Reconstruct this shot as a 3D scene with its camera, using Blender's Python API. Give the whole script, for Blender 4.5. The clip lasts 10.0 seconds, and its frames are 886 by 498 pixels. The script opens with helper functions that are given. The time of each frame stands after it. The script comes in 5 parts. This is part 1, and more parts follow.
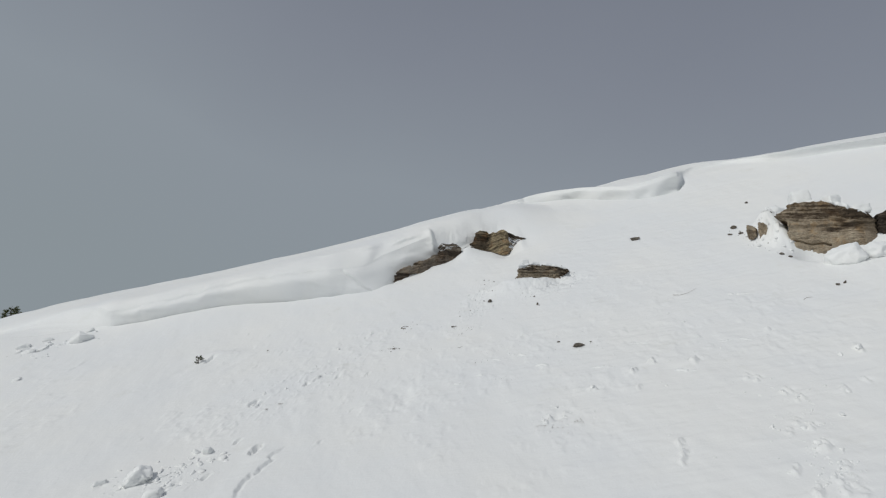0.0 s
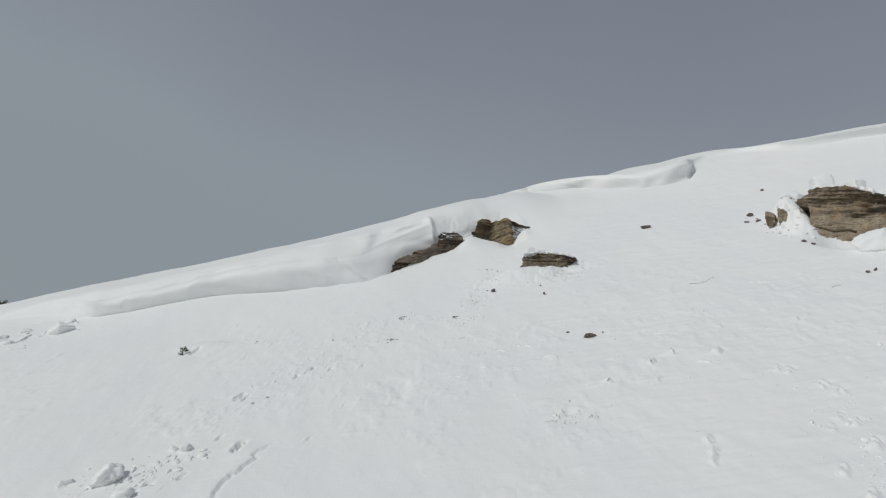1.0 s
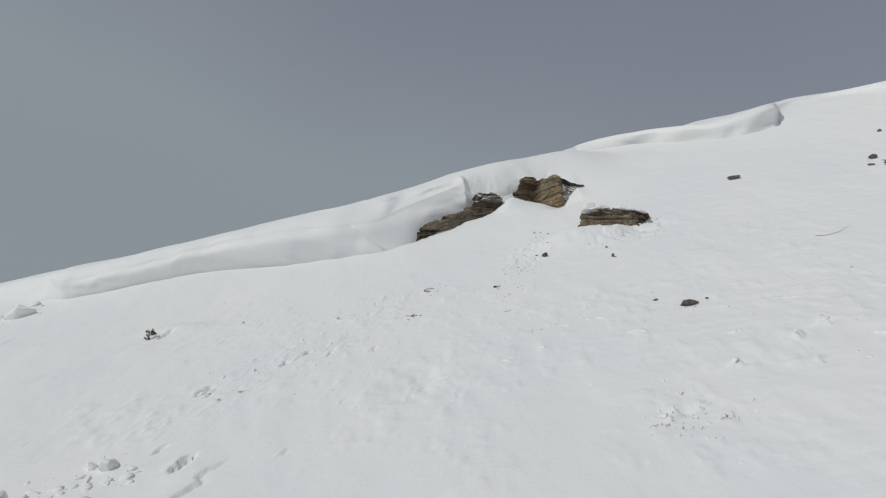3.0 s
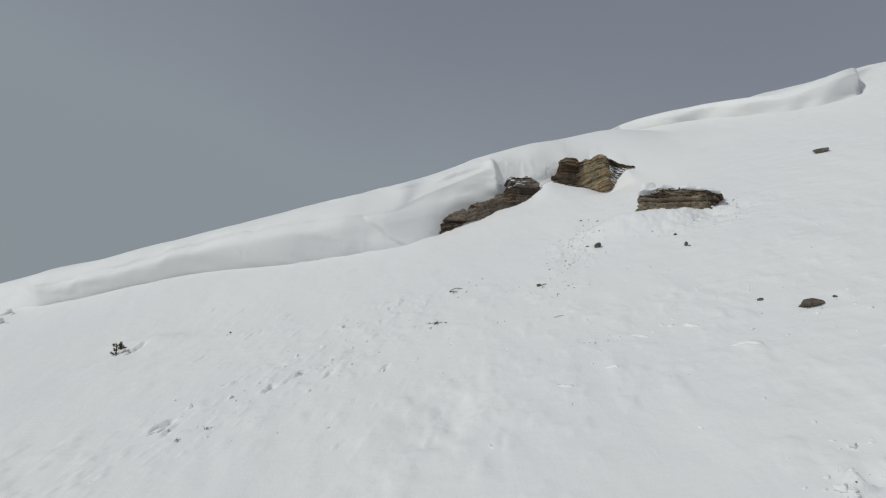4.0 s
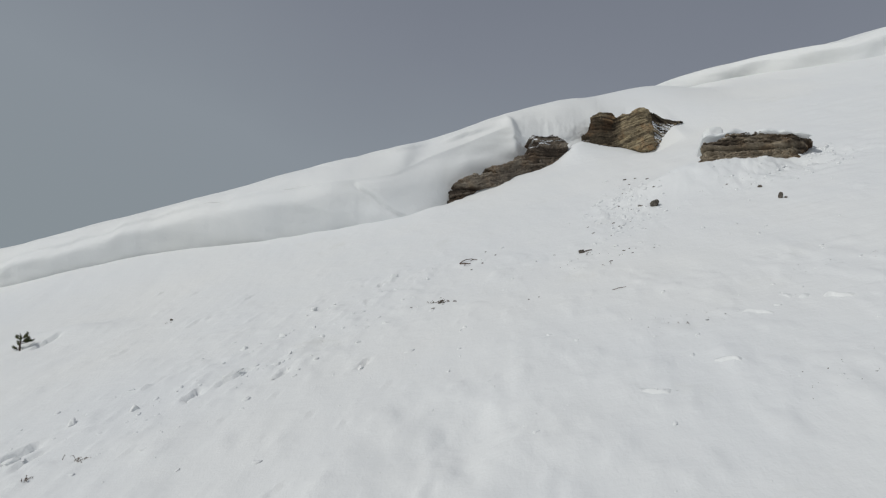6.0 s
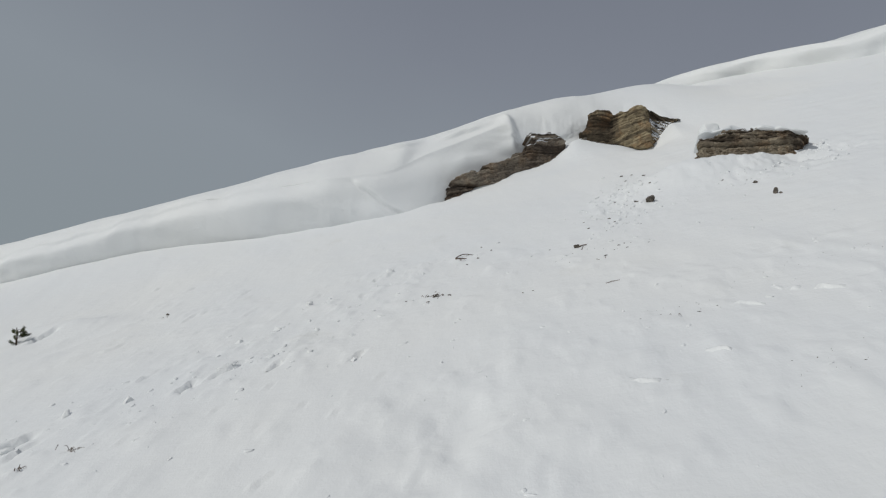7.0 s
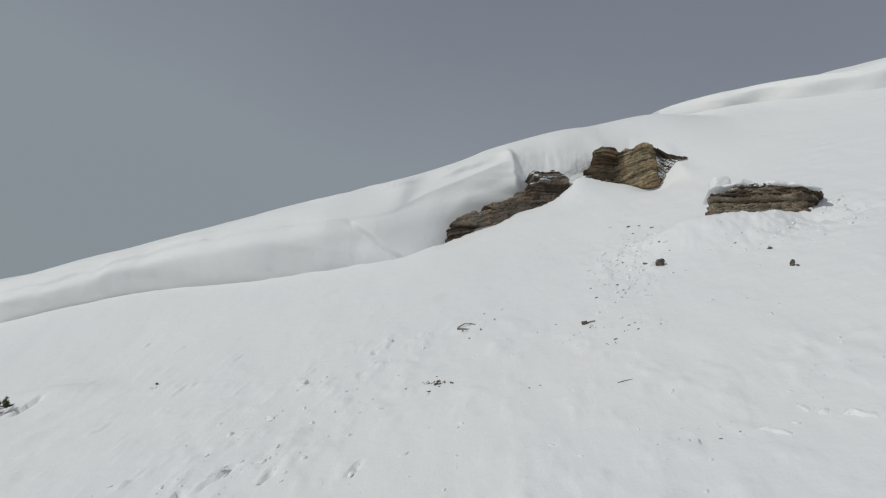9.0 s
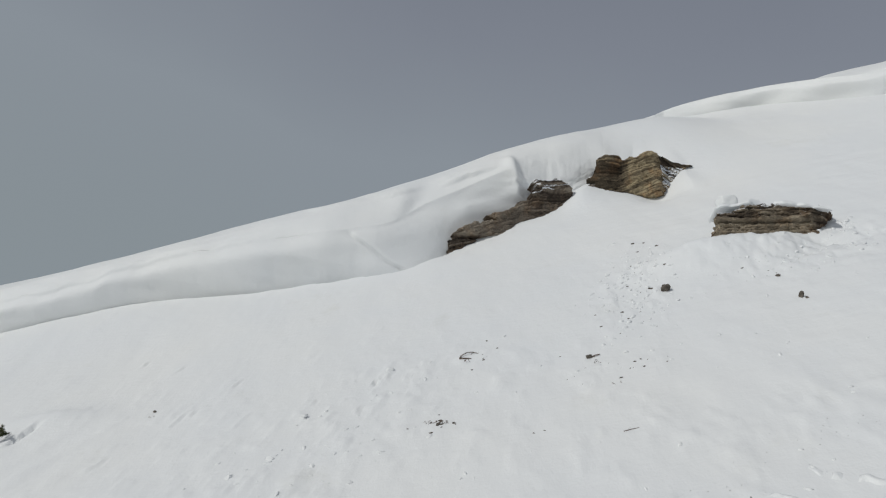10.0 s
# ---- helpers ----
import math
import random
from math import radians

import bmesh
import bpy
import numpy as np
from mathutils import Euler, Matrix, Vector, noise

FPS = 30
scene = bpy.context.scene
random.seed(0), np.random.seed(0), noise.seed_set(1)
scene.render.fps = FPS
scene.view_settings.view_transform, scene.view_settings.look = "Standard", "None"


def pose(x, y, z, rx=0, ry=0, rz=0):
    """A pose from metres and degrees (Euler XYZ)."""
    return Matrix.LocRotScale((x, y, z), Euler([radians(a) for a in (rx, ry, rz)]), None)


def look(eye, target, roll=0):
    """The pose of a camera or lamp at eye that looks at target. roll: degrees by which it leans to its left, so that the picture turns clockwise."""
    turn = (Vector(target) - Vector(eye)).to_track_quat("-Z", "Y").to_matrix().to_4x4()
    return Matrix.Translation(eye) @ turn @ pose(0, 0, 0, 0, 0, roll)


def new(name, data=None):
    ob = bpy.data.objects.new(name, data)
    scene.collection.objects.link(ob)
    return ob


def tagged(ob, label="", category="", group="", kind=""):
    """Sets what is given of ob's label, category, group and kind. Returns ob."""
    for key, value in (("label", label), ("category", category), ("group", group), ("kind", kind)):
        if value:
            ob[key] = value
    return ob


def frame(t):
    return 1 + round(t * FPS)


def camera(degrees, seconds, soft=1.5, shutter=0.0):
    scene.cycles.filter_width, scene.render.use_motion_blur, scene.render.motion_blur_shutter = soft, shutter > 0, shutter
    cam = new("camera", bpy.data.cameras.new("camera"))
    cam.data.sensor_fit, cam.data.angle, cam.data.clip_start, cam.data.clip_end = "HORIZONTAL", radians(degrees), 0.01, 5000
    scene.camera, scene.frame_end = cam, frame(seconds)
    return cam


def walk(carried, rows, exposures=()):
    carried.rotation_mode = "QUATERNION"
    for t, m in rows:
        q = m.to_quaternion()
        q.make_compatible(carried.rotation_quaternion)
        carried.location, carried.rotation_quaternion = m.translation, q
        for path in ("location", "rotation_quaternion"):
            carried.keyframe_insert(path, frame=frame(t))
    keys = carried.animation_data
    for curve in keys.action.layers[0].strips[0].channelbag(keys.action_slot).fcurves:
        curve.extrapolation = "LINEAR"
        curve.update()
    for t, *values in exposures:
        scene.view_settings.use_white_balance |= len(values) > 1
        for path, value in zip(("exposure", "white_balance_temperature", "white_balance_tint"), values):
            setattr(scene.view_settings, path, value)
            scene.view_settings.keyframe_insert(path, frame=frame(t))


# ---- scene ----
cam = camera(68.2, 10.0, 1.25)
PATH = [
    (0, (0.49, -3.464, 0.0), (0.466, -1.575, 0.658), -0.2),
    (0.5, (0.434, -2.525, -0.019), (0.41, -0.636, 0.639), -0.1),
    (1, (0.382, -1.195, 0.016), (0.36, 0.694, 0.673), -0.0),
    (1.5, (0.322, 0.458, 0.017), (0.302, 2.347, 0.674), 0.1),
    (2, (0.337, 2.367, 0.005), (0.321, 4.256, 0.662), 0.1),
    (2.5, (0.263, 4.475, 0.239), (0.197, 6.364, 0.894), 0.1),
    (4, (-0.344, 11.469, 2.021), (-0.542, 13.347, 2.681), 0.0),
    (4.5, (-0.673, 13.974, 2.671), (-0.899, 15.848, 3.332), -0.0),
    (5, (-0.857, 15.942, 3.023), (-1.087, 17.816, 3.683), -0.0),
    (5.5, (-0.871, 16.709, 2.918), (-1.101, 18.583, 3.579), -0.1),
    (7, (-0.731, 16.816, 2.642), (-0.962, 18.688, 3.306), -0.0),
    (7.5, (-0.724, 16.82, 2.733), (-0.956, 18.693, 3.395), -0.0),
    (8, (-0.711, 16.878, 3.315), (-0.943, 18.751, 3.976), -0.0),
    (8.5, (-0.743, 16.897, 3.893), (-0.972, 18.772, 4.55), 0.0),
    (9, (-0.811, 16.874, 4.483), (-1.038, 18.75, 5.135), 0.2),
    (9.5, (-0.848, 16.828, 5.039), (-1.076, 18.707, 5.683), 0.2),
    (10, (-0.872, 16.819, 5.589), (-1.099, 18.714, 6.188), 0.3),
]
walk(cam, [(t, look(eye, target, roll)) for t, eye, target, roll in PATH], [(0, 0.02, 6500, 8), (3, 0.0, 6500, 8), (5.5, -0.05, 6500, 8), (10, -0.04, 6500, 8)])

# ---- world and sun ----
TRAVEL = Vector((0.57, 0.50, -0.65)).normalized()      # the way sunlight goes
sun = new("sun", bpy.data.lights.new("sun", "SUN"))
sun.data.energy, sun.data.angle, sun.data.color = 1.60, radians(1.5), (1.0, 0.975, 0.94)
sun.rotation_euler = TRAVEL.to_track_quat("-Z", "Y").to_euler()

world = bpy.data.worlds.new("sky")
scene.world = world
world.use_nodes = True
wn, wl = world.node_tree.nodes, world.node_tree.links
wn.clear()


def wnode(kind, **values):
    n = wn.new(kind)
    for k, v in values.items():
        n.inputs[k].default_value = v
    return n


w_out = wn.new("ShaderNodeOutputWorld")
w_bg = wnode("ShaderNodeBackground", Strength=1.0)
w_sky = wn.new("ShaderNodeTexSky")
w_sky.sky_type, w_sky.sun_disc = "NISHITA", False
w_sky.sun_elevation = math.asin(-TRAVEL.z)
w_sky.sun_rotation = math.atan2(-TRAVEL.x, -TRAVEL.y)
w_sky.dust_density, w_sky.air_density = 4.0, 1.0
w_dim = wn.new("ShaderNodeVectorMath")
w_dim.operation = "SCALE"
w_dim.inputs["Scale"].default_value = 0.05
wl.new(w_sky.outputs[0], w_dim.inputs[0])
# a high even cloud sheet, paler low down and towards the sun's side
w_co = wn.new("ShaderNodeTexCoord")
w_sep = wn.new("ShaderNodeSeparateXYZ")
wl.new(w_co.outputs["Generated"], w_sep.inputs[0])
w_tilt = wn.new("ShaderNodeMath")
w_tilt.operation = "MULTIPLY_ADD"
w_tilt.inputs[1].default_value = 0.20
wl.new(w_sep.outputs[0], w_tilt.inputs[0])
wl.new(w_sep.outputs[2], w_tilt.inputs[2])
w_noise = wnode("ShaderNodeTexNoise", Scale=2.2, Detail=4.0, Roughness=0.55)
wl.new(w_co.outputs["Generated"], w_noise.inputs["Vector"])
w_wob = wn.new("ShaderNodeMath")
w_wob.operation = "MULTIPLY_ADD"
w_wob.inputs[1].default_value = 0.12
wl.new(w_noise.outputs[0], w_wob.inputs[0])
wl.new(w_tilt.outputs[0], w_wob.inputs[2])
w_ramp = wn.new("ShaderNodeValToRGB")
for w_pos, w_col in ((0.46, (0.270, 0.300, 0.338)), (0.64, (0.222, 0.241, 0.287))):
    w_ramp.color_ramp.elements.new(w_pos).color = (*w_col, 1)
w_ramp.color_ramp.elements[0].position, w_ramp.color_ramp.elements[0].color = 0.25, (0.264, 0.298, 0.325, 1)
w_ramp.color_ramp.elements[-1].position, w_ramp.color_ramp.elements[-1].color = 0.85, (0.172, 0.186, 0.232, 1)
wl.new(w_wob.outputs[0], w_ramp.inputs[0])
w_mix = wn.new("ShaderNodeMix")
w_mix.data_type = "RGBA"
w_mix.inputs["Factor"].default_value = 0.92
wl.new(w_dim.outputs[0], w_mix.inputs["A"])
wl.new(w_ramp.outputs[0], w_mix.inputs["B"])
wl.new(w_mix.outputs["Result"], w_bg.inputs[0])
wl.new(w_bg.outputs[0], w_out.inputs[0])


# ---- materials ----
class Mat:
    """A node material with short ways to add nodes."""

    def __init__(self, name, rough=0.8, spec=0.3):
        self.m = bpy.data.materials.new(name)
        self.m.use_nodes = True
        self.n, self.l = self.m.node_tree.nodes, self.m.node_tree.links
        self.b = self.n["Principled BSDF"]
        self.b.inputs["Roughness"].default_value = rough
        self.b.inputs["Specular IOR Level"].default_value = spec
        self.co = self.n.new("ShaderNodeTexCoord").outputs["Object"]

    def node(self, kind, links=(), **values):
        n = self.n.new(kind)
        for k, v in values.items():
            n.inputs[k.replace("_", " ")].default_value = v
        for k, s in dict(links).items():
            self.l.new(s, n.inputs[k])
        return n

    def noise(self, scale, detail=4.0, rough=0.55, stretch=None):
        src = self.co
        if stretch:
            mp = self.node("ShaderNodeMapping", {"Vector": src})
            mp.inputs["Scale"].default_value = stretch
            src = mp.outputs[0]
        return self.node("ShaderNodeTexNoise", {"Vector": src}, Scale=scale, Detail=detail, Roughness=rough).outputs[0]

    def ramp(self, fac, stops):
        r = self.n.new("ShaderNodeValToRGB")
        e = r.color_ramp.elements
        while len(e) < len(stops):
            e.new(0.5)
        for el, (p, c) in zip(e, stops):
            el.position, el.color = p, (*c, 1)
        self.l.new(fac, r.inputs[0])
        return r.outputs[0]

    def mix(self, fac, a, b, blend="MIX"):
        m = self.n.new("ShaderNodeMix")
        m.data_type, m.blend_type = "RGBA", blend
        for key, v in (("Factor", fac), ("A", a), ("B", b)):
            if isinstance(v, (int, float)):
                m.inputs[key].default_value = v
            elif isinstance(v, tuple):
                m.inputs[key].default_value = (*v, 1)
            else:
                self.l.new(v, m.inputs[key])
        return m.outputs["Result"]

    def math(self, op, a, b=0.0):
        m = self.n.new("ShaderNodeMath")
        m.operation = op
        for i, v in enumerate((a, b)):
            if isinstance(v, (int, float)):
                m.inputs[i].default_value = v
            else:
                self.l.new(v, m.inputs[i])
        return m.outputs[0]

    def bump(self, *layers):
        normal = None
        for height, strength, dist in layers:
            b = self.node("ShaderNodeBump", {"Height": height}, Strength=strength, Distance=dist)
            if normal:
                self.l.new(normal, b.inputs["Normal"])
            normal = b.outputs[0]
        self.l.new(normal, self.b.inputs["Normal"])
        return self

    def color(self, c):
        if isinstance(c, tuple):
            self.b.inputs["Base Color"].default_value = (*c, 1)
        else:
            self.l.new(c, self.b.inputs["Base Color"])
        return self


def snow_material(name, grain=1.0):
    s = Mat(name, 0.62, 0.25)
    patch = s.noise(0.16, 3.0)
    c = s.ramp(patch, [(0.35, (0.850, 0.866, 0.870)), (0.65, (0.884, 0.890, 0.874))])
    dust = s.ramp(s.noise(0.55, 6.0, 0.7), [(0.60, (1, 1, 1)), (0.82, (0.93, 0.925, 0.90))])
    s.color(s.mix(1.0, c, dust, "MULTIPLY"))
    s.bump((s.noise(1.9, 6.0, 0.66, (1.0, 0.55, 0.8)), 0.29 * grain, 0.10), (s.noise(3.2, 4.0, 0.6, (0.5, 2.2, 1.6)), 0.12 * grain, 0.08),
           (s.noise(6.5, 4.0, 0.55), 0.13 * grain, 0.03))
    return s.m


def rock_material(name, dark, mid, pale, rust, streak=0.3):
    """Bedded sandstone: the mesh's strata layer holds each bed's tone, where the face is smooth, and where snow clings."""
    s = Mat(name, 0.9, 0.2)
    lay = s.n.new("ShaderNodeAttribute")
    lay.attribute_name = "strata"
    sep = s.node("ShaderNodeSeparateColor", {"Color": lay.outputs["Color"]})
    tone, calm, cling = sep.outputs[0], sep.outputs[1], sep.outputs[2]
    coarse, grain = s.noise(2.6, 6.0, 0.65), s.noise(9.0, 6.0, 0.7, (1.0, 1.0, 2.6))
    mixed = s.math("ADD", tone, s.math("MULTIPLY", s.math("SUBTRACT", coarse, 0.5), 0.6))
    mixed = s.math("ADD", mixed, s.math("MULTIPLY", s.math("SUBTRACT", grain, 0.5), 0.6))
    c = s.ramp(mixed, [(0.05, tuple(0.45 * v for v in dark)), (0.28, dark), (0.55, mid), (0.90, pale)])
    face = s.math("ADD", s.math("MULTIPLY", s.noise(1.5, 6.0, 0.65, (1.0, 1.0, streak)), 0.7), s.math("MULTIPLY", grain, 0.4))
    smooth_face = s.ramp(face, [(0.34, tuple(0.6 * a + 0.4 * b for a, b in zip(dark, mid))), (0.50, mid), (0.68, pale)])
    c = s.mix(calm, c, smooth_face)
    c = s.mix(s.ramp(s.noise(1.1, 5.0, 0.6), [(0.50, (0, 0, 0)), (0.64, (0.7, 0.7, 0.7))]), c, s.mix(1.0, c, tuple(v / max(rust) for v in rust), "MULTIPLY"))
    geo = s.n.new("ShaderNodeNewGeometry")
    up = s.node("ShaderNodeSeparateXYZ", {"Vector": geo.outputs["Normal"]}).outputs[2]
    lie = s.math("ADD", s.math("ADD", s.math("MULTIPLY", up, 0.45), cling), s.math("MULTIPLY", s.noise(2.4, 6.0, 0.7), 0.9))
    c = s.mix(s.ramp(s.math("MULTIPLY", lie, 0.5), [(0.29, (0, 0, 0)), (0.32, (1, 1, 1))]), c, (0.84, 0.86, 0.88))
    s.color(c)
    s.bump((coarse, 0.6, 0.05), (grain, 0.8, 0.03), (s.noise(30.0, 4.0, 0.65), 0.5, 0.01))
    return s.m


SNOW = snow_material("snow")
SNOW_BLOCK = snow_material("snow_block", 1.3)
ROCK_DARK = rock_material("dark_sandstone", (0.075, 0.059, 0.046), (0.190, 0.160, 0.127), (0.390, 0.345, 0.275), (0.20, 0.165, 0.135))
ROCK_OCHRE = rock_material("ochre_sandstone", (0.085, 0.066, 0.047), (0.300, 0.242, 0.152), (0.500, 0.425, 0.275), (0.20, 0.13, 0.09))
ROCK_TAN = rock_material("tan_sandstone", (0.095, 0.070, 0.048), (0.320, 0.262, 0.190), (0.520, 0.448, 0.345), (0.20, 0.16, 0.11), 0.5)
ROCK_SLAB = rock_material("brown_sandstone", (0.095, 0.075, 0.056), (0.285, 0.238, 0.175), (0.470, 0.405, 0.305), (0.20, 0.15, 0.11), 0.35)
st = Mat("stone", 0.9, 0.2)
STONE = st.color(st.ramp(st.noise(7.0, 6.0, 0.7), [(0.35, (0.062, 0.054, 0.046)), (0.55, (0.145, 0.126, 0.105)), (0.7, (0.27, 0.24, 0.20))])).bump((st.noise(12.0, 5.0), 0.6, 0.02)).m

nd = Mat("needles", 0.6, 0.3)
NEEDLES = nd.color(nd.ramp(nd.noise(6.0), [(0.35, (0.045, 0.060, 0.026)), (0.65, (0.14, 0.145, 0.06))])).m
bk = Mat("bark", 0.9, 0.2)
BARK = bk.color(bk.ramp(bk.noise(12.0), [(0.3, (0.045, 0.034, 0.026)), (0.7, (0.11, 0.085, 0.065))])).m
gr = Mat("dry_grass", 0.8, 0.2)
GRASS = gr.color(gr.ramp(gr.noise(8.0), [(0.3, (0.070, 0.048, 0.036)), (0.7, (0.18, 0.125, 0.085))])).m


# ---- shape of the mountainside ----
def smooth(e0, e1, v):
    t = np.clip((np.asarray(v, float) - e0) / (e1 - e0), 0, 1)
    return t * t * (3 - 2 * t)


def lattice(x, y, seed):
    """Smooth value noise, -1 to 1, on numpy arrays."""
    x, y = np.asarray(x, float), np.asarray(y, float)
    xi, yi = np.floor(x).astype(np.int64), np.floor(y).astype(np.int64)
    u, v = x - xi, y - yi
    u, v = u * u * u * (u * (u * 6 - 15) + 10), v * v * v * (v * (v * 6 - 15) + 10)

    def h(i, j):
        n = (i * 374761393 + j * 668265263 + seed * 974634777) & 0x7FFFFFFF
        n = ((n ^ (n >> 13)) * 1274126177) & 0x7FFFFFFF
        return ((n ^ (n >> 16)) & 0xFFFF) / 32767.5 - 1
    return (h(xi, yi) * (1 - u) + h(xi + 1, yi) * u) * (1 - v) + (h(xi, yi + 1) * (1 - u) + h(xi + 1, yi + 1) * u) * v


def fbm(x, y, seed, octaves=4, gain=0.5):
    total, a = 0.0, 1.0
    for k in range(octaves):
        total = total + a * lattice(x * 2 ** k, y * 2 ** k, seed + k)
        a *= gain
    return total


def plain_slope(x, y):
    """The open snow slope, without relief."""
    u = np.clip(np.asarray(x, float), -45, 45) / 20
    w = (np.clip(np.asarray(y, float), -34, 60) - 30) / 10
    return 6.94 + 3.551 * u + 6.649 * w + 0.735 * u * u + 0.579 * u * w + 0.505 * w * w


# soft swells and hollows: x, y, length along x, length along y, height
SWELLS_HIGH = [(19.5, 32.0, 0.5, 0.45, 0.85), (19.9, 33.7, 1.0, 0.9, 1.15), (19.2, 33.0, 0.9, 0.7, 0.25), (20.9, 31.0, 1.3, 0.6, -0.58), (20.2, 31.0, 0.7, 0.5, -0.28),
               (5.6, 40.7, 0.7, 0.5, -0.18), (20.3, 30.6, 0.9, 0.7, -0.45), (-3.0, 38.9, 1.0, 0.7, -0.17), (-12.2, 31.9, 1.3, 0.45, 0.22), (-1.6, 24.8, 0.6, 0.7, -0.15),
               (-0.9, 24.6, 0.4, 1.2, 0.03), (4.1, 34.05, 1.6, 0.7, 0.58), (6.0, 34.0, 0.8, 0.4, 0.16)]
SWELLS_LOW = [(7.0, 33.8, 0.8, 0.6, -0.25), (23.0, 29.9, 1.5, 1.0, -0.90), (21.3, 30.2, 1.4, 0.8, -0.85), (19.35, 33.0, 0.75, 1.1, 0.55), (7.3, 43.0, 1.6, 2.0, 0.42),
              (9.2, 43.6, 1.8, 1.9, 0.25), (2.0, 40.7, 0.9, 0.9, 0.50), (4.4, 40.3, 0.8, 1.1, -0.55), (6.1, 40.4, 0.6, 0.8, 0.10), (1.5, 40.2, 0.55, 0.5, 0.32),
              (-1.6, 39.4, 1.8, 0.9, -0.10), (-14.5, 37.5, 4.6, 1.7, 0.45), (2.2, 22.5, 0.9, 2.2, -0.05), (8.0, 29.5, 2.5, 1.0, 0.06)]
# wind-cut ridgelets: x, y, heading in degrees, length, breadth, height
RIDGELETS = [(3.5, 26.7, -35, 0.55, 0.07, 0.09), (2.55, 26.5, -30, 0.22, 0.06, 0.07), (0.75, 24.9, -20, 0.25, 0.10, 0.08), (1.7, 25.3, -30, 0.2, 0.07, 0.06),
             (10.9, 40.9, -20, 0.12, 0.05, 0.05), (10.1, 39.1, -20, 0.14, 0.05, 0.05), (4.4, 25.2, -30, 0.35, 0.08, 0.07), (6.8, 24.0, -25, 0.5, 0.1, 0.08),
             (9.5, 22.5, -25, 0.6, 0.1, 0.09), (8.8, 25.5, -20, 0.5, 0.09, 0.07), (12.5, 24.0, -20, 0.7, 0.1, 0.08), (14.5, 28.0, -15, 0.7, 0.12, 0.09)]

# furrows left by tumbling pieces, and clots of snow grown into the crust: x, y, half length
GROOVES_a = [(-6.69, 36.19, 0.18), (-10.3, 34.88, 0.13), (-10.01, 33.76, 0.21), (-11.4, 34.34, 0.08), (-7.79, 32.42, 0.3), (-8.28, 31.49, 0.12), (-8.59, 31.3, 0.22), (-3.83, 31.59, 0.16), (-4.62, 31.64, 0.06), (-5.4, 30.52, 0.09),
           (-5.88, 30.12, 0.07), (-6.92, 30.01, 0.07), (-6.93, 30.66, 0.06), (-6.85, 30.99, 0.06), (-6.2, 29, 0.09), (-4.64, 28.83, 0.05), (-3.85, 28.35, 0.06), (-4.11, 29.39, 0.07), (-4.86, 30.63, 0.04),
           (-5.42, 31.09, 0.03), (-4.85, 27.98, 0.04), (-5.2, 27.94, 0.06), (-4.94, 27.43, 0.08), (-7.04, 28.37, 0.1), (-5.79, 27.64, 0.43), (-7.44, 27.8, 0.14), (-7.36, 28.17, 0.11)]
GROOVES_b = [(-6.19, 27.23, 0.09), (-3.46, 27.33, 0.1), (-4.22, 30.47, 0.12), (-4.55, 34.06, 0.13), (-9.57, 30.01, 0.17), (-11.12, 30.97, 0.09), (-4.52, 22.08, 0.21),
           (-3.37, 22.27, 0.08), (-23.15, 32.04, 0.29), (-22.53, 34.19, 0.18), (-25.49, 37.81, 0.22), (-20.33, 32.7, 0.73), (-9.06, 20.66, 0.11), (-8.43, 19.95, 0.11),
           (-8.19, 20.79, 0.09), (-11.96, 21.32, 0.11), (-11.93, 20.74, 0.14), (-9.63, 31.76, 0.11), (-12.22, 24.1, 0.09), (-19, 26.53, 0.14), (-8.14, 26.89, 0.08), (-7.07, 26.99, 0.07)]
GROOVES_c = [(-9.33, 22.57, 0.09), (-4.97, 27.7, 0.07)]
CLOTS_a = [(12.22, 19.91, 0.07), (12.37, 19.41, 0.07), (11.69, 17.79, 0.06), (10.96, 17.7, 0.04), (11.48, 18.24, 0.04), (11.39, 16.71, 0.11), (11.4, 15.77, 0.04), (11.17, 15.09, 0.04), (11.05, 14.54, 0.04), (10.7, 14.77, 0.05),
           (10, 14.86, 0.06), (15.97, 21.54, 0.1), (14.8, 19.61, 0.06), (13.87, 19.37, 0.05), (7.61, 18.09, 0.07), (7.51, 17.49, 0.06), (7.31, 17.12, 0.05), (4.02, 20.88, 0.1), (4.68, 21.16, 0.06), (5.94, 22.4, 0.08),
           (7.75, 23.05, 0.07), (8.7, 23.57, 0.08), (7.57, 21.83, 0.04), (11.74, 21.02, 0.05), (11.48, 21.28, 0.05), (13.99, 24.23, 0.05), (10.01, 15.86, 0.04), (10.85, 15.28, 0.04)]
CLOTS_b = [(10.25, 23.03, 0.07)]

GROOVES_d = [(-3.27, 25.44, 0.05), (-3.67, 24.28, 0.17), (-3.23, 25.95, 0.06), (-4.68, 26.63, 0.06), (-4.37, 25.42, 0.09), (-3.81, 25.87, 0.06), (-1.87, 23.88, 0.06), (-6.36, 25.62, 0.08), (-4.59, 24.51, 0.06), (-5.3, 26.2, 0.07), (-2.9, 26.4, 0.05)]
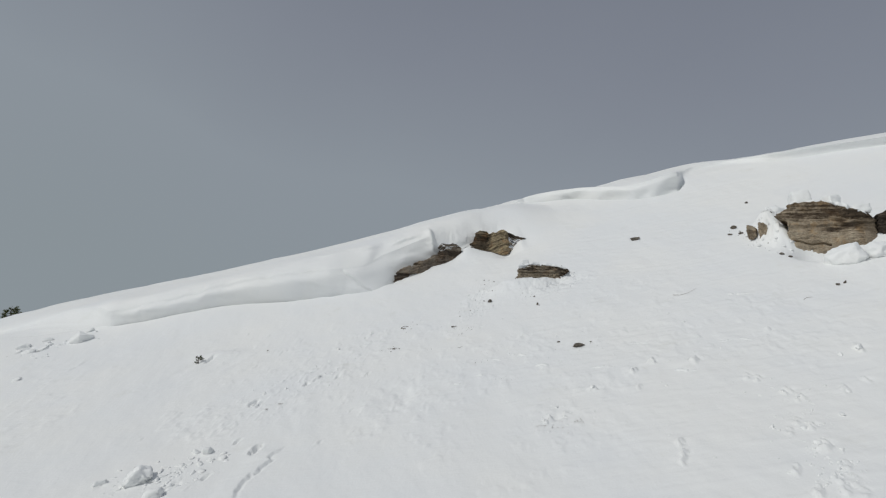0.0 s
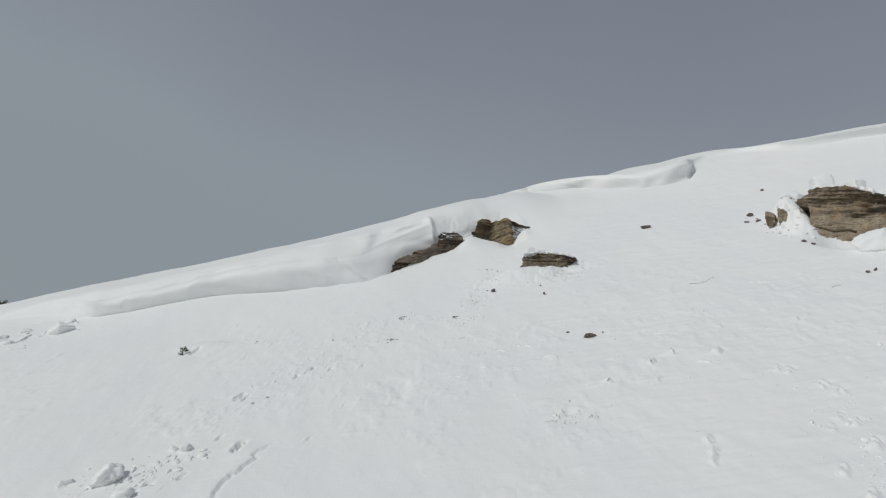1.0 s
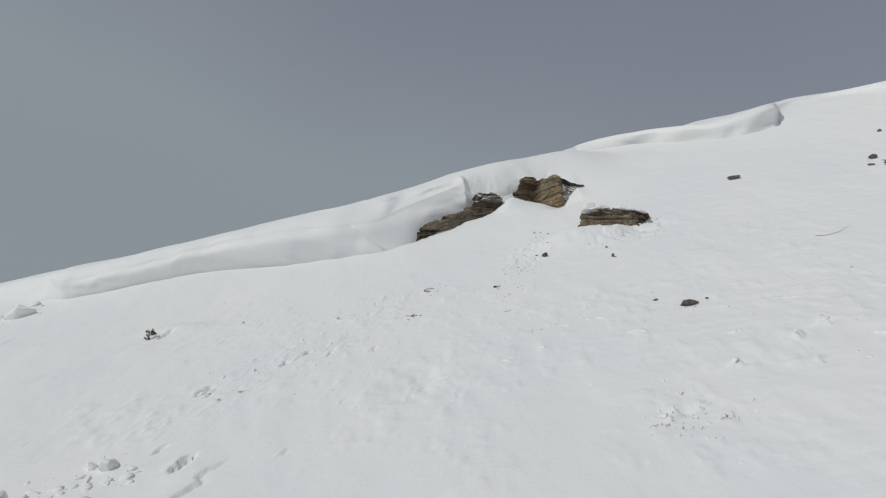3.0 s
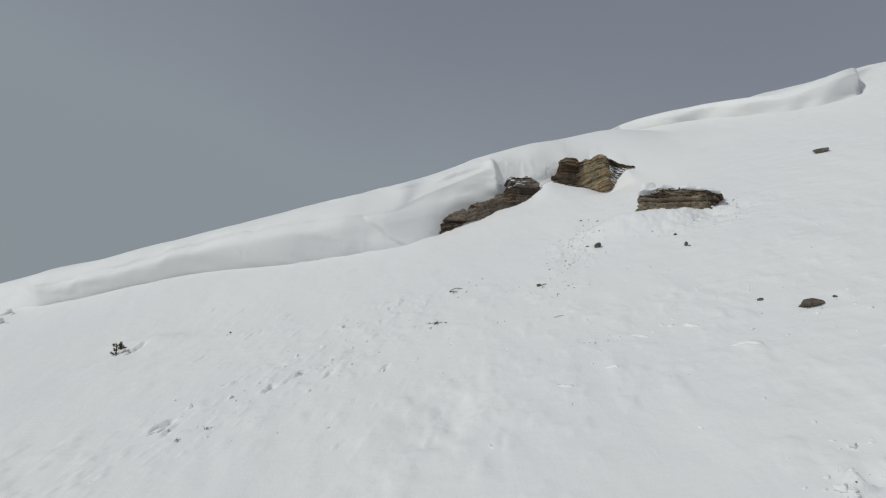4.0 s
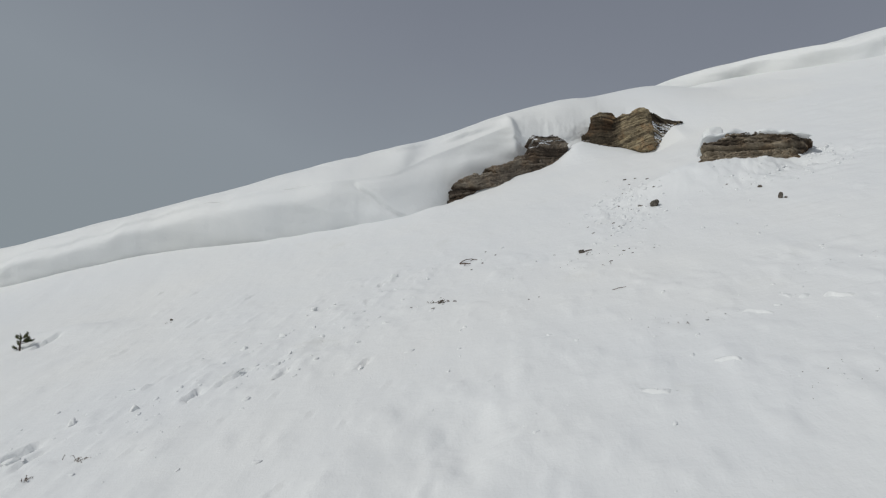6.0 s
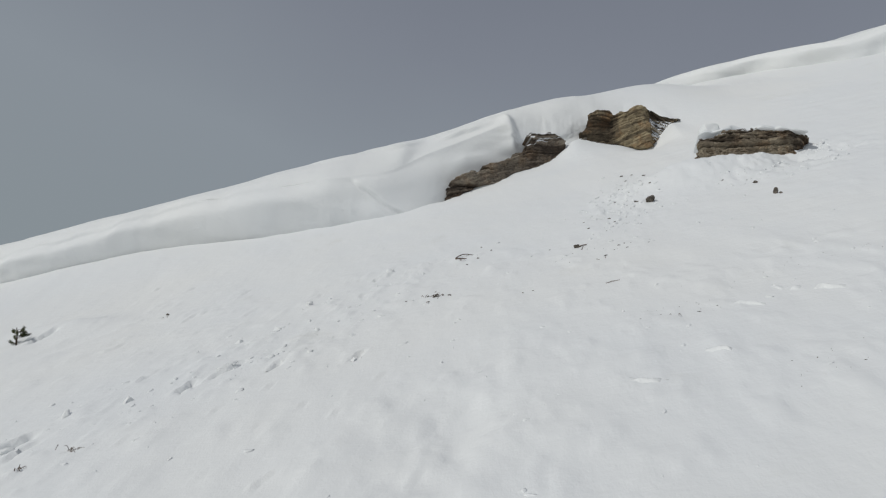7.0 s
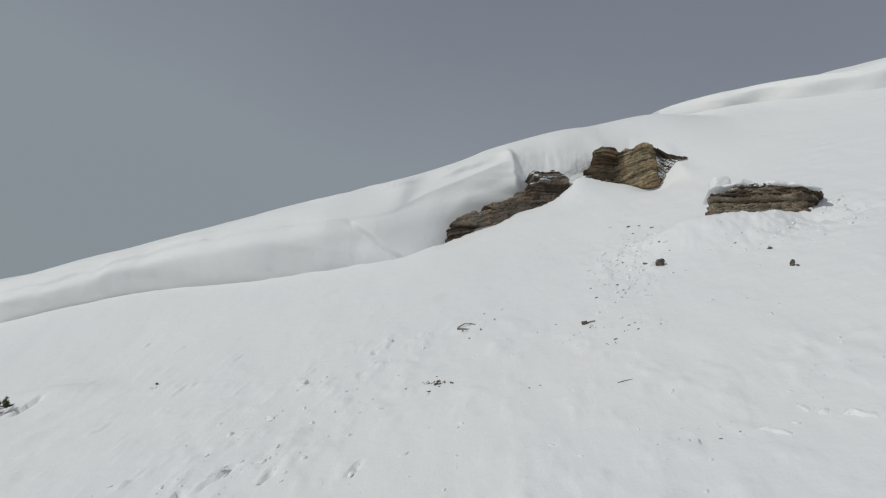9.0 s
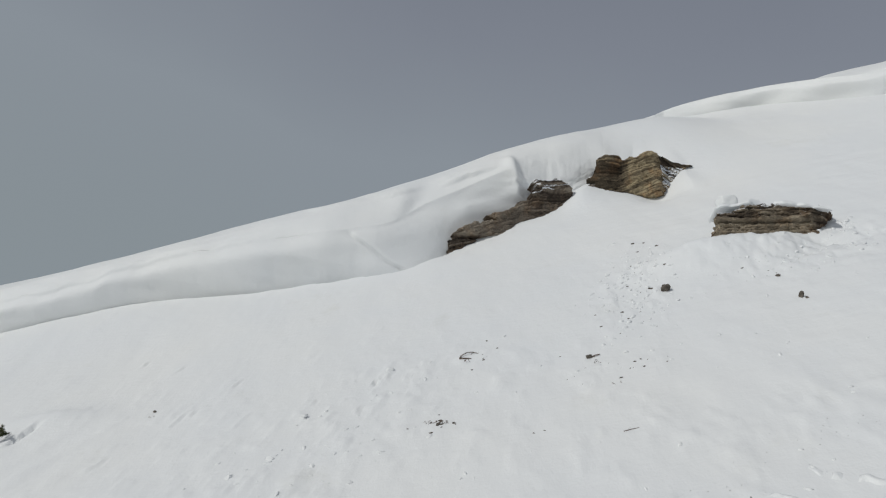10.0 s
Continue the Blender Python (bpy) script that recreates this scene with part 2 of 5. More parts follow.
# deeper pits: x, y, half length, breadth; (-12.5, 31.5) stands in for the shadow beside the seedling
PITS = [(-5.8, 27.64, 0.30, 0.06), (-8.31, 26.1, 0.22, 0.11), (-7.95, 25.85, 0.2, 0.05), (-3.46, 27.3, 0.10, 0.05), (-4.95, 27.45, 0.12, 0.06), (-4.1, 31.5, 0.14, 0.05), (-6.93, 22.17, 0.30, 0.13), (-7.84, 23.04, 0.14, 0.07), (-9.11, 20.25, 0.2, 0.11), (-12.5, 31.5, 0.3, 0.08), (-6.28, 27.2, 0.2, 0.07), (-8.1, 20.6, 0.16, 0.07), (-24.6, 36.2, 0.35, 0.12), (-25.8, 36.3, 0.4, 0.12)]


def marked(r, x, y):
    """Adds the furrows and clots to a row of heights."""
    for gx, gy, ln, *size in GROOVES_a + GROOVES_b + GROOVES_c + GROOVES_d + PITS:
        if np.min(y) > gy + 2 or np.max(y) < gy - 2:
            continue
        near = np.abs(x - gx) < 1.6
        px, py = x[near] - gx, y[near] - gy
        heading = 0.30 + 0.25 * math.sin(17 * gx + 5 * gy)
        c, k = math.cos(heading), math.sin(heading)
        b = px * c - py * k + 0.07 * fbm(py / 0.17, py * 0 + gx, 7, 3)
        a = py * c + px * k
        wide = (0.030 + 0.06 * min(ln, 0.4)) * (0.6 + 0.7 * abs(math.sin(31 * gx)))
        wide = size[0] if size else wide
        cut = np.exp(-((a + 0.08 * lattice(b / 0.05, b * 0 + gy, 9)) / (0.85 * ln + 0.04)) ** 4)
        cut = cut * smooth(-0.5, 0.1, lattice(a / 0.16 + 3.1 * gx, a * 0 + gy, 13) + 0.3 * bool(size))
        if size:
            r[near] = r[near] - 2.4 * wide * cut * smooth(-0.75 * wide, -0.35 * wide, b) * smooth(2.0 * wide, 0.2 * wide, b) + 0.35 * wide * cut * np.exp(-((b + 1.3 * wide) / wide) ** 2)
            continue
        r[near] = r[near] + cut * (0.95 * wide * np.exp(-((b + 0.8 * wide) / wide) ** 2) - 0.95 * wide * np.exp(-((b - 0.45 * wide) / (0.8 * wide)) ** 2))
    for gx, gy, ln in CLOTS_a + CLOTS_b:
        if np.min(y) > gy + 1.2 or np.max(y) < gy - 1.2:
            continue
        near = np.abs(x - gx) < 1.2
        px, py = x[near] - gx, y[near] - gy
        w = 0.06 + 1.1 * ln
        turn = 0.12 * fbm(px / 0.2 + gx, py / 0.2, 17, 2)
        d = np.hypot(px + turn, 0.8 * py + turn)
        r[near] = r[near] + w * (0.9 * np.exp(-(d / w) ** 4) - 0.35 * np.exp(-((px - 1.5 * w) / w) ** 2 - ((py - 0.8 * w) / w) ** 2)
                                 + 0.25 * np.exp(-((px + 1.6 * w) / (1.6 * w)) ** 2 - ((py + 0.3 * w) / w) ** 2))
    return r


def relief(x, y):
    r = 0.10 * fbm(x / 9.0, y / 9.0, 11, 2) + 0.018 * fbm(x / 0.9 + 0.3 * y, y / 1.7, 23, 3)
    for sx, sy, lx, ly, h in SWELLS_HIGH + SWELLS_LOW:
        r = r + h * np.exp(-((x - sx) / lx) ** 2 - ((y - sy) / ly) ** 2)
    # drifted ripples running across the fall line
    near = smooth(11, 13, y)
    rip = fbm(x / 2.6, y / 0.42 + 0.25 * x, 37, 3) * near
    r = r + 0.020 * np.maximum(rip, 0) * smooth(-1, 6, x) + 0.022 * np.maximum(fbm(x / 0.9, y / 0.26 + 0.3 * x, 41, 2), 0) * smooth(2, 7, x) * near
    # broken crust low on the slope
    rough = smooth(-0.05, 0.5, fbm(x / 5.0, y / 5.0, 51, 3)) * smooth(36, 30, y) * near
    r = r + 0.035 * rough * np.maximum(fbm(x / 0.45, y / 0.5, 61, 4, 0.55), 0)
    # lumpy snow round the low slab
    r = r + 0.085 * np.exp(-((x - 6.2) / 2.4) ** 2 - ((y - 33.6) / 0.9) ** 2) * fbm(x / 0.33, y / 0.25, 191, 4, 0.6)
    r = r + 0.16 * np.exp(-((x - 19.2) / 0.8) ** 2 - ((y - 32.4) / 1.1) ** 2) * fbm(x / 0.45, y / 0.45, 193, 3, 0.6)
    # ground roughened by the tumbled pieces
    off = ((x + 5.8) * 0.84 - (y - 28.5) * 0.54) / 1.7
    r = r + 0.050 * np.exp(-off ** 2) * smooth(22, 25, y) * smooth(34, 31, y) * np.maximum(fbm(x / 0.33, y / 0.42, 197, 3, 0.6) - 0.15, 0)
    # long soft wind ripples round the seedling
    r = r + 0.05 * np.exp(-((x + 12.0) / 2.6) ** 2 - ((y - 30.0) / 2.4) ** 2) * fbm((0.8 * x - 0.6 * y) / 0.9, (0.6 * x + 0.8 * y) / 3.0, 201, 3)
    # crumbly ground below the ochre rock
    r = r + 0.055 * np.exp(-((x - 2.1 - 0.2 * (y - 33.6)) / 1.0) ** 2 - ((y - 33.6) / 2.2) ** 2) * np.maximum(fbm(x / 0.28, y / 0.32, 207, 3, 0.6), -0.1)
    # kicked-up hollow ground
    r = r + 0.035 * np.exp(-((x + 1.5) / 1.6) ** 2 - ((y - 24.6) / 1.5) ** 2) * fbm(x / 0.6, y / 0.7, 131, 4, 0.6)
    # a crust edge that runs up the fall line
    edge = -6.62 + 0.32 * (y - 20.1) + 0.10 * (y - 20.6) ** 2 + 0.17 * fbm(y / 0.45, y * 0, 71, 3)
    r = r + (0.08 * smooth(0.025, -0.035, x - edge) * smooth(-1.2, -0.1, x - edge) - 0.055 * np.exp(-((x - edge - 0.05) / 0.06) ** 2) * smooth(-0.5, 0.3, lattice(y / 0.3, y * 0, 75))) * smooth(18.6, 19.4, y) * smooth(22.2, 21.6, y)
    return marked(np.array(r, float), np.asarray(x, float), np.asarray(y, float))


def slope(x, y):
    return plain_slope(x, y) + relief(x, y)


# The ridge, station by station: x, foot of the step (y), lip above it (y, z), hollow under the lip, roundness above it
RIDGE_WEST = [(-60, 39, 41, 0.34, 0, 2), (-30, 38.6, 40.5, 9.68, 0, 2), (-25.5, 38.5, 40, 10.9, 0, 1.5), (-23.4, 38.7, 39.2, 10.9, 0, 0.8), (-22.6, 38.8, 38.5, 10.64, 0.05, 0.35),
              (-22, 38.5, 38.15, 10.33, 0.08, 0.3), (-20.5, 38.15, 37.85, 10.62, 0.05, 0.3), (-17.5, 38.15, 37.8, 11.26, 0.05, 0.35), (-14.5, 38.45, 37.95, 12.14, 0.05, 0.35),
              (-13, 38.35, 37.8, 12.40, 0.05, 0.4), (-11.5, 38.15, 37.65, 12.62, 0.05, 0.4), (-10, 38.1, 37.65, 12.85, 0.07, 0.4), (-8.5, 38.2, 37.75, 13.02, 0.08, 0.45)]
RIDGE_LOBE = [(-7, 38.1, 37.85, 13.10, 0.08, 0.55), (-5.8, 37.75, 38.05, 13.2, 0.05, 0.6), (-5.1, 37.75, 38.5, 13.65, 0.0, 0.65), (-4.4, 37.9, 38.95, 14.35, 0, 0.7), (-3.4, 38.8, 39.3, 14.90, 0, 0.7), (-2.9, 39.5, 39.5, 15.17, 0, 0.7),
              (-2.0, 40.0, 39.95, 15.68, 0.0, 0.65), (-1.0, 40.4, 40.4, 16.15, 0.0, 0.6), (-0.5, 40.6, 40.45, 15.80, 0, 0.6), (0.1, 40.8, 40.8, 15.6, 0, 0.5), (1.2, 41.0, 41.05, 15.85, 0, 0.55),
              (2.2, 41.3, 41.5, 16.6, 0, 0.7), (4.0, 41.3, 41.6, 16.9, 0, 0.9)]
RIDGE_EAST = [(4.9, 48.5, 48.6, 21.85, 0, 0.9), (6.2, 47.7, 47.8, 22.35, 0, 0.9), (7.3, 47.4, 47.5, 22.50, 0, 0.9), (8.2, 47.0, 47.1, 22.56, 0, 0.9), (9.0, 46.5, 46.6, 22.58, 0, 0.9), (10.2, 46.2, 46.3, 22.56, 0.03, 0.9), (11.2, 45.55, 45.7, 22.42, 0.05, 1.0),
              (12.2, 44.75, 45.0, 22.15, 0.05, 1.0), (13.2, 44.1, 44.4, 21.92, 0.05, 0.8), (14.5, 43.4, 43.6, 21.50, 0.04, 0.7), (16, 42.95, 43.0, 21.78, 0.08, 0.6), (17.2, 42.8, 42.75, 22.15, 0.12, 0.7),
              (18.0, 42.85, 42.75, 22.42, 0.12, 0.7), (18.55, 43.0, 43.0, 22.5, 0.10, 0.7), (18.75, 43.9, 44.1, 22.85, 0.0, 0.7), (19.2, 44.3, 44.9, 23.3, 0, 0.6)]
RIDGE_END = [(20.5, 44.7, 45.8, 24.2, 0, 1.0), (23, 44.6, 45.6, 24.59, 0, 1.0), (25.6, 43.4, 43.5, 24.09, 0.10, 0.5), (29, 42.1, 41.9, 23.97, 0.25, 0.4), (33, 40.3, 40.1, 23.74, 0.25, 0.4),
             (45, 38.5, 39.5, 24.69, 0, 1.5), (60, 38, 40, 26.9, 0, 2)]
RIDGE = RIDGE_WEST + RIDGE_LOBE + RIDGE_EAST + RIDGE_END
# height of the ridge's back along y = 40, and how it climbs and curves from there
BACK = [(-60, 0.5), (-34, 9.35), (-28, 10.70), (-24, 11.43), (-20, 12.18), (-16, 13.06), (-12, 13.95), (-8, 14.88), (-4, 15.85), (-2, 16.56), (0, 17.06), (2, 17.50), (4, 17.58), (5, 17.98), (6, 18.22), (8, 18.1), (10, 18.45), (12, 18.75), (14, 19.25), (16, 19.72), (18, 20.28), (20, 20.98), (22, 21.6), (24, 21.77), (27, 22.40), (30, 23.08), (34, 23.95), (38, 24.65), (60, 27.5)]
CLIMB = [(-30, 0.4455, 0.0019), (-20, 0.4750, 0.0031), (-12, 0.4930, 0.0043), (-6, 0.5130, 0.0051), (0, 0.5475, 0.0078), (15, 0.6825, 0.0144), (35, 0.522, 0.0107)]


def station(x):
    cols = list(zip(*RIDGE))
    out = []
    for k in range(1, 6):
        v, broad = 0, smooth(-4.5, -7.5, x) * smooth(-22, -20, x) + 0.5 * smooth(4.6, 5.4, x) * smooth(10, 9, x)
        for off, wgt in ((-0.4, 0.15), (-0.2, 0.2), (0, 0.3), (0.2, 0.2), (0.4, 0.15)):
            v = v + wgt * (np.interp(x + off, cols[0], cols[k]) * (1 - broad) + np.interp(x + off * 4.5, cols[0], cols[k]) * broad)
        out.append(v)
    return out


def back(x, y):
    d = np.asarray(y, float) - 40
    cx, ca, cb = zip(*CLIMB)
    z = sum(w * np.interp(x + o, *zip(*BACK)) for o, w in ((-0.8, 0.25), (0, 0.5), (0.8, 0.25)))
    z = z + np.interp(x, cx, ca) * d - np.interp(x, cx, cb) * d * d
    return np.maximum(z - 0.012 * np.maximum(d - 11, 0) ** 2, -14)


def joined(name, verts, faces, material, flat=False):
    me = bpy.data.meshes.new(name)
    me.from_pydata([tuple(map(float, v)) for v in verts], [], faces)
    me.polygons.foreach_set("use_smooth", [not flat] * len(me.polygons))
    me.materials.append(material)
    me.update()
    return me


# wind-packed rolls above the lip: x, z of each end, breadth, height
ROLLS = [(-4.2, 15.15, -1.3, 16.45, 0.13, 0.16), (-4.8, 15.45, -1.2, 16.65, 0.16, 0.12), (-6.6, 14.6, -4.2, 15.3, 0.16, 0.12),
         (-7.6, 14.85, -4.6, 15.5, 0.22, 0.09), (-9.4, 14.25, -6.2, 14.7, 0.16, 0.09)]



def rolls(x, z):
    """How far the drifted snow stands out, at a place on the wall of snow."""
    out = 0 * x
    xw, zw = x + 0.10 * fbm(x / 1.1, z / 0.9, 241, 3), z + 0.09 * fbm(x / 1.0, z / 1.2, 243, 3)
    for x0, z0, x1, z1, wide, high in ROLLS:
        ln = math.hypot(x1 - x0, z1 - z0)
        cx, cz = (x1 - x0) / ln, (z1 - z0) / ln
        a, n = (xw - x0) * cx + (zw - z0) * cz, (zw - z0) * cx - (xw - x0) * cz
        out = out + high * smooth(0, 0.4 * ln, a) * smooth(ln, 0.62 * ln, a) * np.exp(-(n / np.where(n < 0, 0.6 * wide, 1.3 * wide)) ** 2)
    # the mass breaks off at a fold, with fluted powder beyond it
    fold = -0.90 + 0.22 * (16.3 - z) + 0.07 * fbm(z / 0.35, z * 0, 245, 3)
    out = out + 0.32 * np.exp(np.minimum(x - fold, 0) / 0.9) * smooth(0.24, -0.10, x - fold) * smooth(14.7, 15.3, z) * smooth(17.1, 16.6, z)
    flutes = smooth(0.0, 0.25, x - fold) * smooth(5.2, 3.5, x)
    return out + flutes * (0.03 * fbm(x / 0.7 + 0.8 * z, z / 0.55, 247, 3) + 0.022 * fbm(x / 0.22 + 0.7 * z, z / 0.18, 249, 4, 0.6)) * smooth(15.2, 15.6, z) * smooth(17.3, 16.5, z)


def sheet():
    """Rows of the whole mountainside from the valley up the slope, the cornice's face and lip, and down the back."""
    xs = np.concatenate([[-2500, -1200, -500, -220, -120, -80, -60, -48, -42, -38], np.arange(-35, -27, 0.5), np.arange(-27, -13.5, 0.1), np.arange(-13.5, 24, 0.055), np.arange(24, 27.01, 0.1), [28, 29, 30, 31, 32, 33, 34, 36, 38, 42, 48, 60, 80, 120, 220, 500, 1200, 2500]])
    yf, yl, zl, cav, soft = station(xs)
    base = yf + 0.06 * fbm(xs / 2.6, xs * 0, 81, 2)
    yf = base + 0.10 * np.abs(fbm(xs / 0.8, xs * 0, 83, 3)) * smooth(-10, -8, xs) * smooth(-4.5, -5.5, xs)
    yl = yl + 0.08 * fbm(xs / 3.2, xs * 0, 91, 2)
    zl = zl + 0.07 * fbm(xs / 0.9, xs * 0, 93, 3) * smooth(-23, -21, xs) * smooth(-9.5, -12, xs)
    rows = []
    far = [-2500, -1200, -500, -200, -100, -60, -34, -24, -17, -12, -9, *np.arange(-7, 12.5, 0.35)]
    for y in far:
        yy = np.full_like(xs, y)
        rows.append((xs, yy, slope(xs, yy)))
    for y in np.arange(12.6, 36.6, 0.07):
        yy = np.full_like(xs, y)
        rows.append((xs, yy, slope(xs, yy)))
    for k in range(1, 131):
        yy = y + (yf - y) * (k / 130)
        rows.append((xs, yy, slope(xs, yy)))
    zf = slope(xs, yf)
    foot_row = len(rows) - 1
    step = np.maximum(zl - zf, 0.0)
    # a wind scoop behind the foot's edge
    scoop = 0.40 * np.minimum(step, 1) * (smooth(-22.3, -20.5, xs) * smooth(-2.6, -3.6, xs) + smooth(6.2, 7.4, xs) * smooth(19.0, 18.3, xs) + 0.6 * smooth(25, 26.5, xs) * smooth(40, 34, xs))
    for k in range(1, 9):
        s = k / 8
        rows.append((xs, yf + 1.1 * scoop * s, zf - scoop * (0.35 * s + 0.65 * smooth(0, 1, s))))
    yb, zb = base + 1.1 * scoop, zf - scoop
    n = 36
    main = smooth(-23, -20, xs) * smooth(-1, -3, xs)
    brow = 0.30 * np.minimum(step, 1.2) * (main * (1 - 0.6 * smooth(-9, -7, xs)) + 0.6 * smooth(7, 9, xs) * smooth(19.2, 18.2, xs))
    lobe = smooth(-9.5, -7, xs) * smooth(0.2, -0.6, xs)
    for k in range(1, n + 1):
        s = k / n
        yy = yb + (yl - yb) * (1 - (1 - s) ** 1.5) + cav * math.sin(math.pi * s) * 0.85
        zz = zb + (zl - zb) * s
        # the brow rounds back towards the lip; a crack slants down the high part
        yy = yy + brow * smooth(0.55, 1.0, s) ** 2
        crack = xs - (-6.7 + 2.5 * (0.9 - s) + 0.10 * lattice(s * 5, 0.5, 141))
        held = lobe * smooth(0.98, 0.85, s) * smooth(0.0, 0.15, s)
        yy = yy + held * (0.05 * np.exp(-(crack / 0.11) ** 2) - 0.09 * smooth(-0.05, 0.12, crack) * smooth(2.6, 0.2, crack))
        yy = yy + 0.06 * fbm(xs / 4.0 + 0.6 * s, s * 1.6 + xs * 0.15, 101, 3) * math.sin(math.pi * s) * np.minimum(step, 1.5)
        # hollows scooped out of the eastern cornice
        for hx, wide, deep in ((10.5, 0.8, 0.40), (13.2, 1.2, 0.45), (15.2, 0.6, 0.2), (17.3, 1.1, 0.35)):
            yy = yy + deep * np.exp(-((xs - hx - 0.8 * s) / wide) ** 2) * math.sin(math.pi * min(1, 1.25 * s))
        rows.append((xs, yy, zz))
    yl = yl + brow
    drop = back(xs, yl) - zl
    tight = 0.5 * (1 - smooth(2.5, 5.5, xs) * smooth(8, 7, xs))
    ledge = 0.02 + 0.40 * smooth(-9.0, -6.5, xs) * smooth(-5.0, -6.0, xs) + 0.30 * smooth(-5.0, -4.2, xs) * smooth(-1.0, -1.6, xs)
    for k in range(1, 61):
        d = 11.0 * (k / 60) ** 1.8
        yy = yl + d
        e = np.maximum(d - ledge * (1 - np.exp(-d / ledge)), 0)
        zz = back(xs, yy) - drop * np.exp(-e / soft - tight * np.sqrt(e / soft))
        zz = zz + 0.08 * fbm(xs / 4.0, yy / 3.0, 111, 3) * smooth(0, 1.5, d)
        zz = zz + (1 - lobe) * smooth(-22, -18, xs) * smooth(2.4, 1.6, xs) * 0.09 * fbm(xs / 1.5, d / 0.22, 161, 3) * math.exp(-d / 0.6)
        rows.append((xs, yy, zz))
    # wind-packed rolls on the wall of snow
    for k in range(foot_row + 9, len(rows)):
        x, yy, zz = rows[k]
        out = rolls(x, zz) * smooth(42.6, 41.4, yy) * smooth(-9.6, -8.6, xs)
        rows[k] = (x, yy - out, zz + 0.15 * out)
    for d in (13, 16, 20, 26, 34, 46, 70, 120, 300, 800, 2500):
        yy = yl + d
        rows.append((xs, yy, back(xs, yy)))
    # where the slope runs over the crest with no step
    ease = smooth(2.5, 4.6, xs) * smooth(8.0, 6.3, xs)
    run = [3.8, 4.6, 5.5, 6.5, 7.5, 8.5]
    y1, y2 = np.interp(xs, run, [40.9, 40.4, 39.0, 39.0, 41.0, 43.0]), np.interp(xs, run, [43.9, 44.1, 44.6, 45.8, 47.4, 47.8])
    out = []
    for k, (x, yy, zz) in enumerate(rows):
        w = smooth(0, 1, (yy - y1) / (y2 - y1)) * (1 - smooth(4.4, 5.0, x) * smooth(yf - 1.5, yf, yy))
        w = np.maximum(w, smooth(47.5, 50, yy))
        ease = ease * smooth(4.9, 4.4, xs) if k == foot_row + 1 else ease
        out.append(np.stack([x, yy, zz * (1 - ease) + ease * (slope(x, yy) * (1 - w) + back(x, yy) * w)], -1))
    out = np.array(out)
    # spread the rows evenly beside the ochre rock, then even this stretch out as drifting would
    r0, r1 = foot_row - 70, len(out) - 12
    turn = np.linspace(0, 1, r1 - r0 + 1)
    for c in np.nonzero((xs > 2.6) & (xs < 4.5))[0]:
        y, z = np.maximum.accumulate(out[r0:r1 + 1, c, 1]) + 1e-6 * np.arange(len(turn)), out[r0:r1 + 1, c, 2]
        m = float(smooth(2.6, 3.6, xs[c]) * smooth(4.5, 4.0, xs[c]))
        ny = y * (1 - m) + (y[0] + (y[-1] - y[0]) * turn) * m
        out[r0:r1 + 1, c, 1:] = np.stack([ny, np.interp(ny, y, z)], -1)
    inner = np.nonzero((xs > 1) & (xs < 12))[0]
    level = np.arange(36, 50, 0.08)
    z = np.array([np.interp(level, np.maximum.accumulate(out[:, c, 1]), out[:, c, 2]) for c in inner])
    bell = np.exp(-(np.arange(-70, 71) * 0.055 / 1.7) ** 2)
    wide = np.pad(z, ((70, 70), (0, 0)), mode="edge")
    even = sum(b * wide[k:k + len(inner)] for k, b in enumerate(bell / bell.sum()))
    bell = np.exp(-(np.arange(-8, 9) * 0.08 / 0.3) ** 2)
    wide = np.pad(even, ((0, 0), (8, 8)), mode="edge")
    even = sum(b * wide[:, k:k + len(level)] for k, b in enumerate(bell / bell.sum()))
    for c, row in zip(inner, even):
        y = out[:, c, 1]
        low = 41.0 - 3.0 * smooth(5.0, 6.4, xs[c])
        top = max(yf[c], 47 - 3 * smooth(4.6, 5.6, xs[c]))
        crest = smooth(1.8, 3.2, xs[c]) * smooth(41.2, 42.3, y)
        share = (1 - (1 - smooth(3.8, 5.2, xs[c]) * smooth(low - 1.0, low + 2.0, y)) * (1 - crest)) * smooth(9.4, 7.6, xs[c]) * smooth(top - 0.3, top - 1.5, y)
        share = 1 - (1 - share) * (1 - smooth(3.0, 3.9, xs[c]) * smooth(5.8, 4.9, xs[c]) * smooth(44.5, 45.5, y) * smooth(49.8, 49.0, y))
        out[:, c, 2] += share * (np.interp(y, level, row) - out[:, c, 2])
    return xs, out, foot_row


XS, ROWS, FOOT = sheet()


def patch(name, keep, material):
    """The quads of the sheet for which keep(row, column) holds, as one mesh."""
    nr, nc = ROWS.shape[:2]
    rr, cc = np.meshgrid(np.arange(nr - 1), np.arange(nc - 1), indexing="ij")
    mask = keep(rr, cc)
    rr, cc = rr[mask], cc[mask]
    quads = np.stack([rr * nc + cc, rr * nc + cc + 1, (rr + 1) * nc + cc + 1, (rr + 1) * nc + cc], -1)
    used, inv = np.unique(quads, return_inverse=True)
    return joined(name, ROWS.reshape(-1, 3)[used], inv.reshape(-1, 4).tolist(), material)


def cornice_cells(lo, hi):
    return lambda r, c: (r >= FOOT) & (r < FOOT + 44 + 26) & (XS[c] >= lo) & (XS[c] < hi)


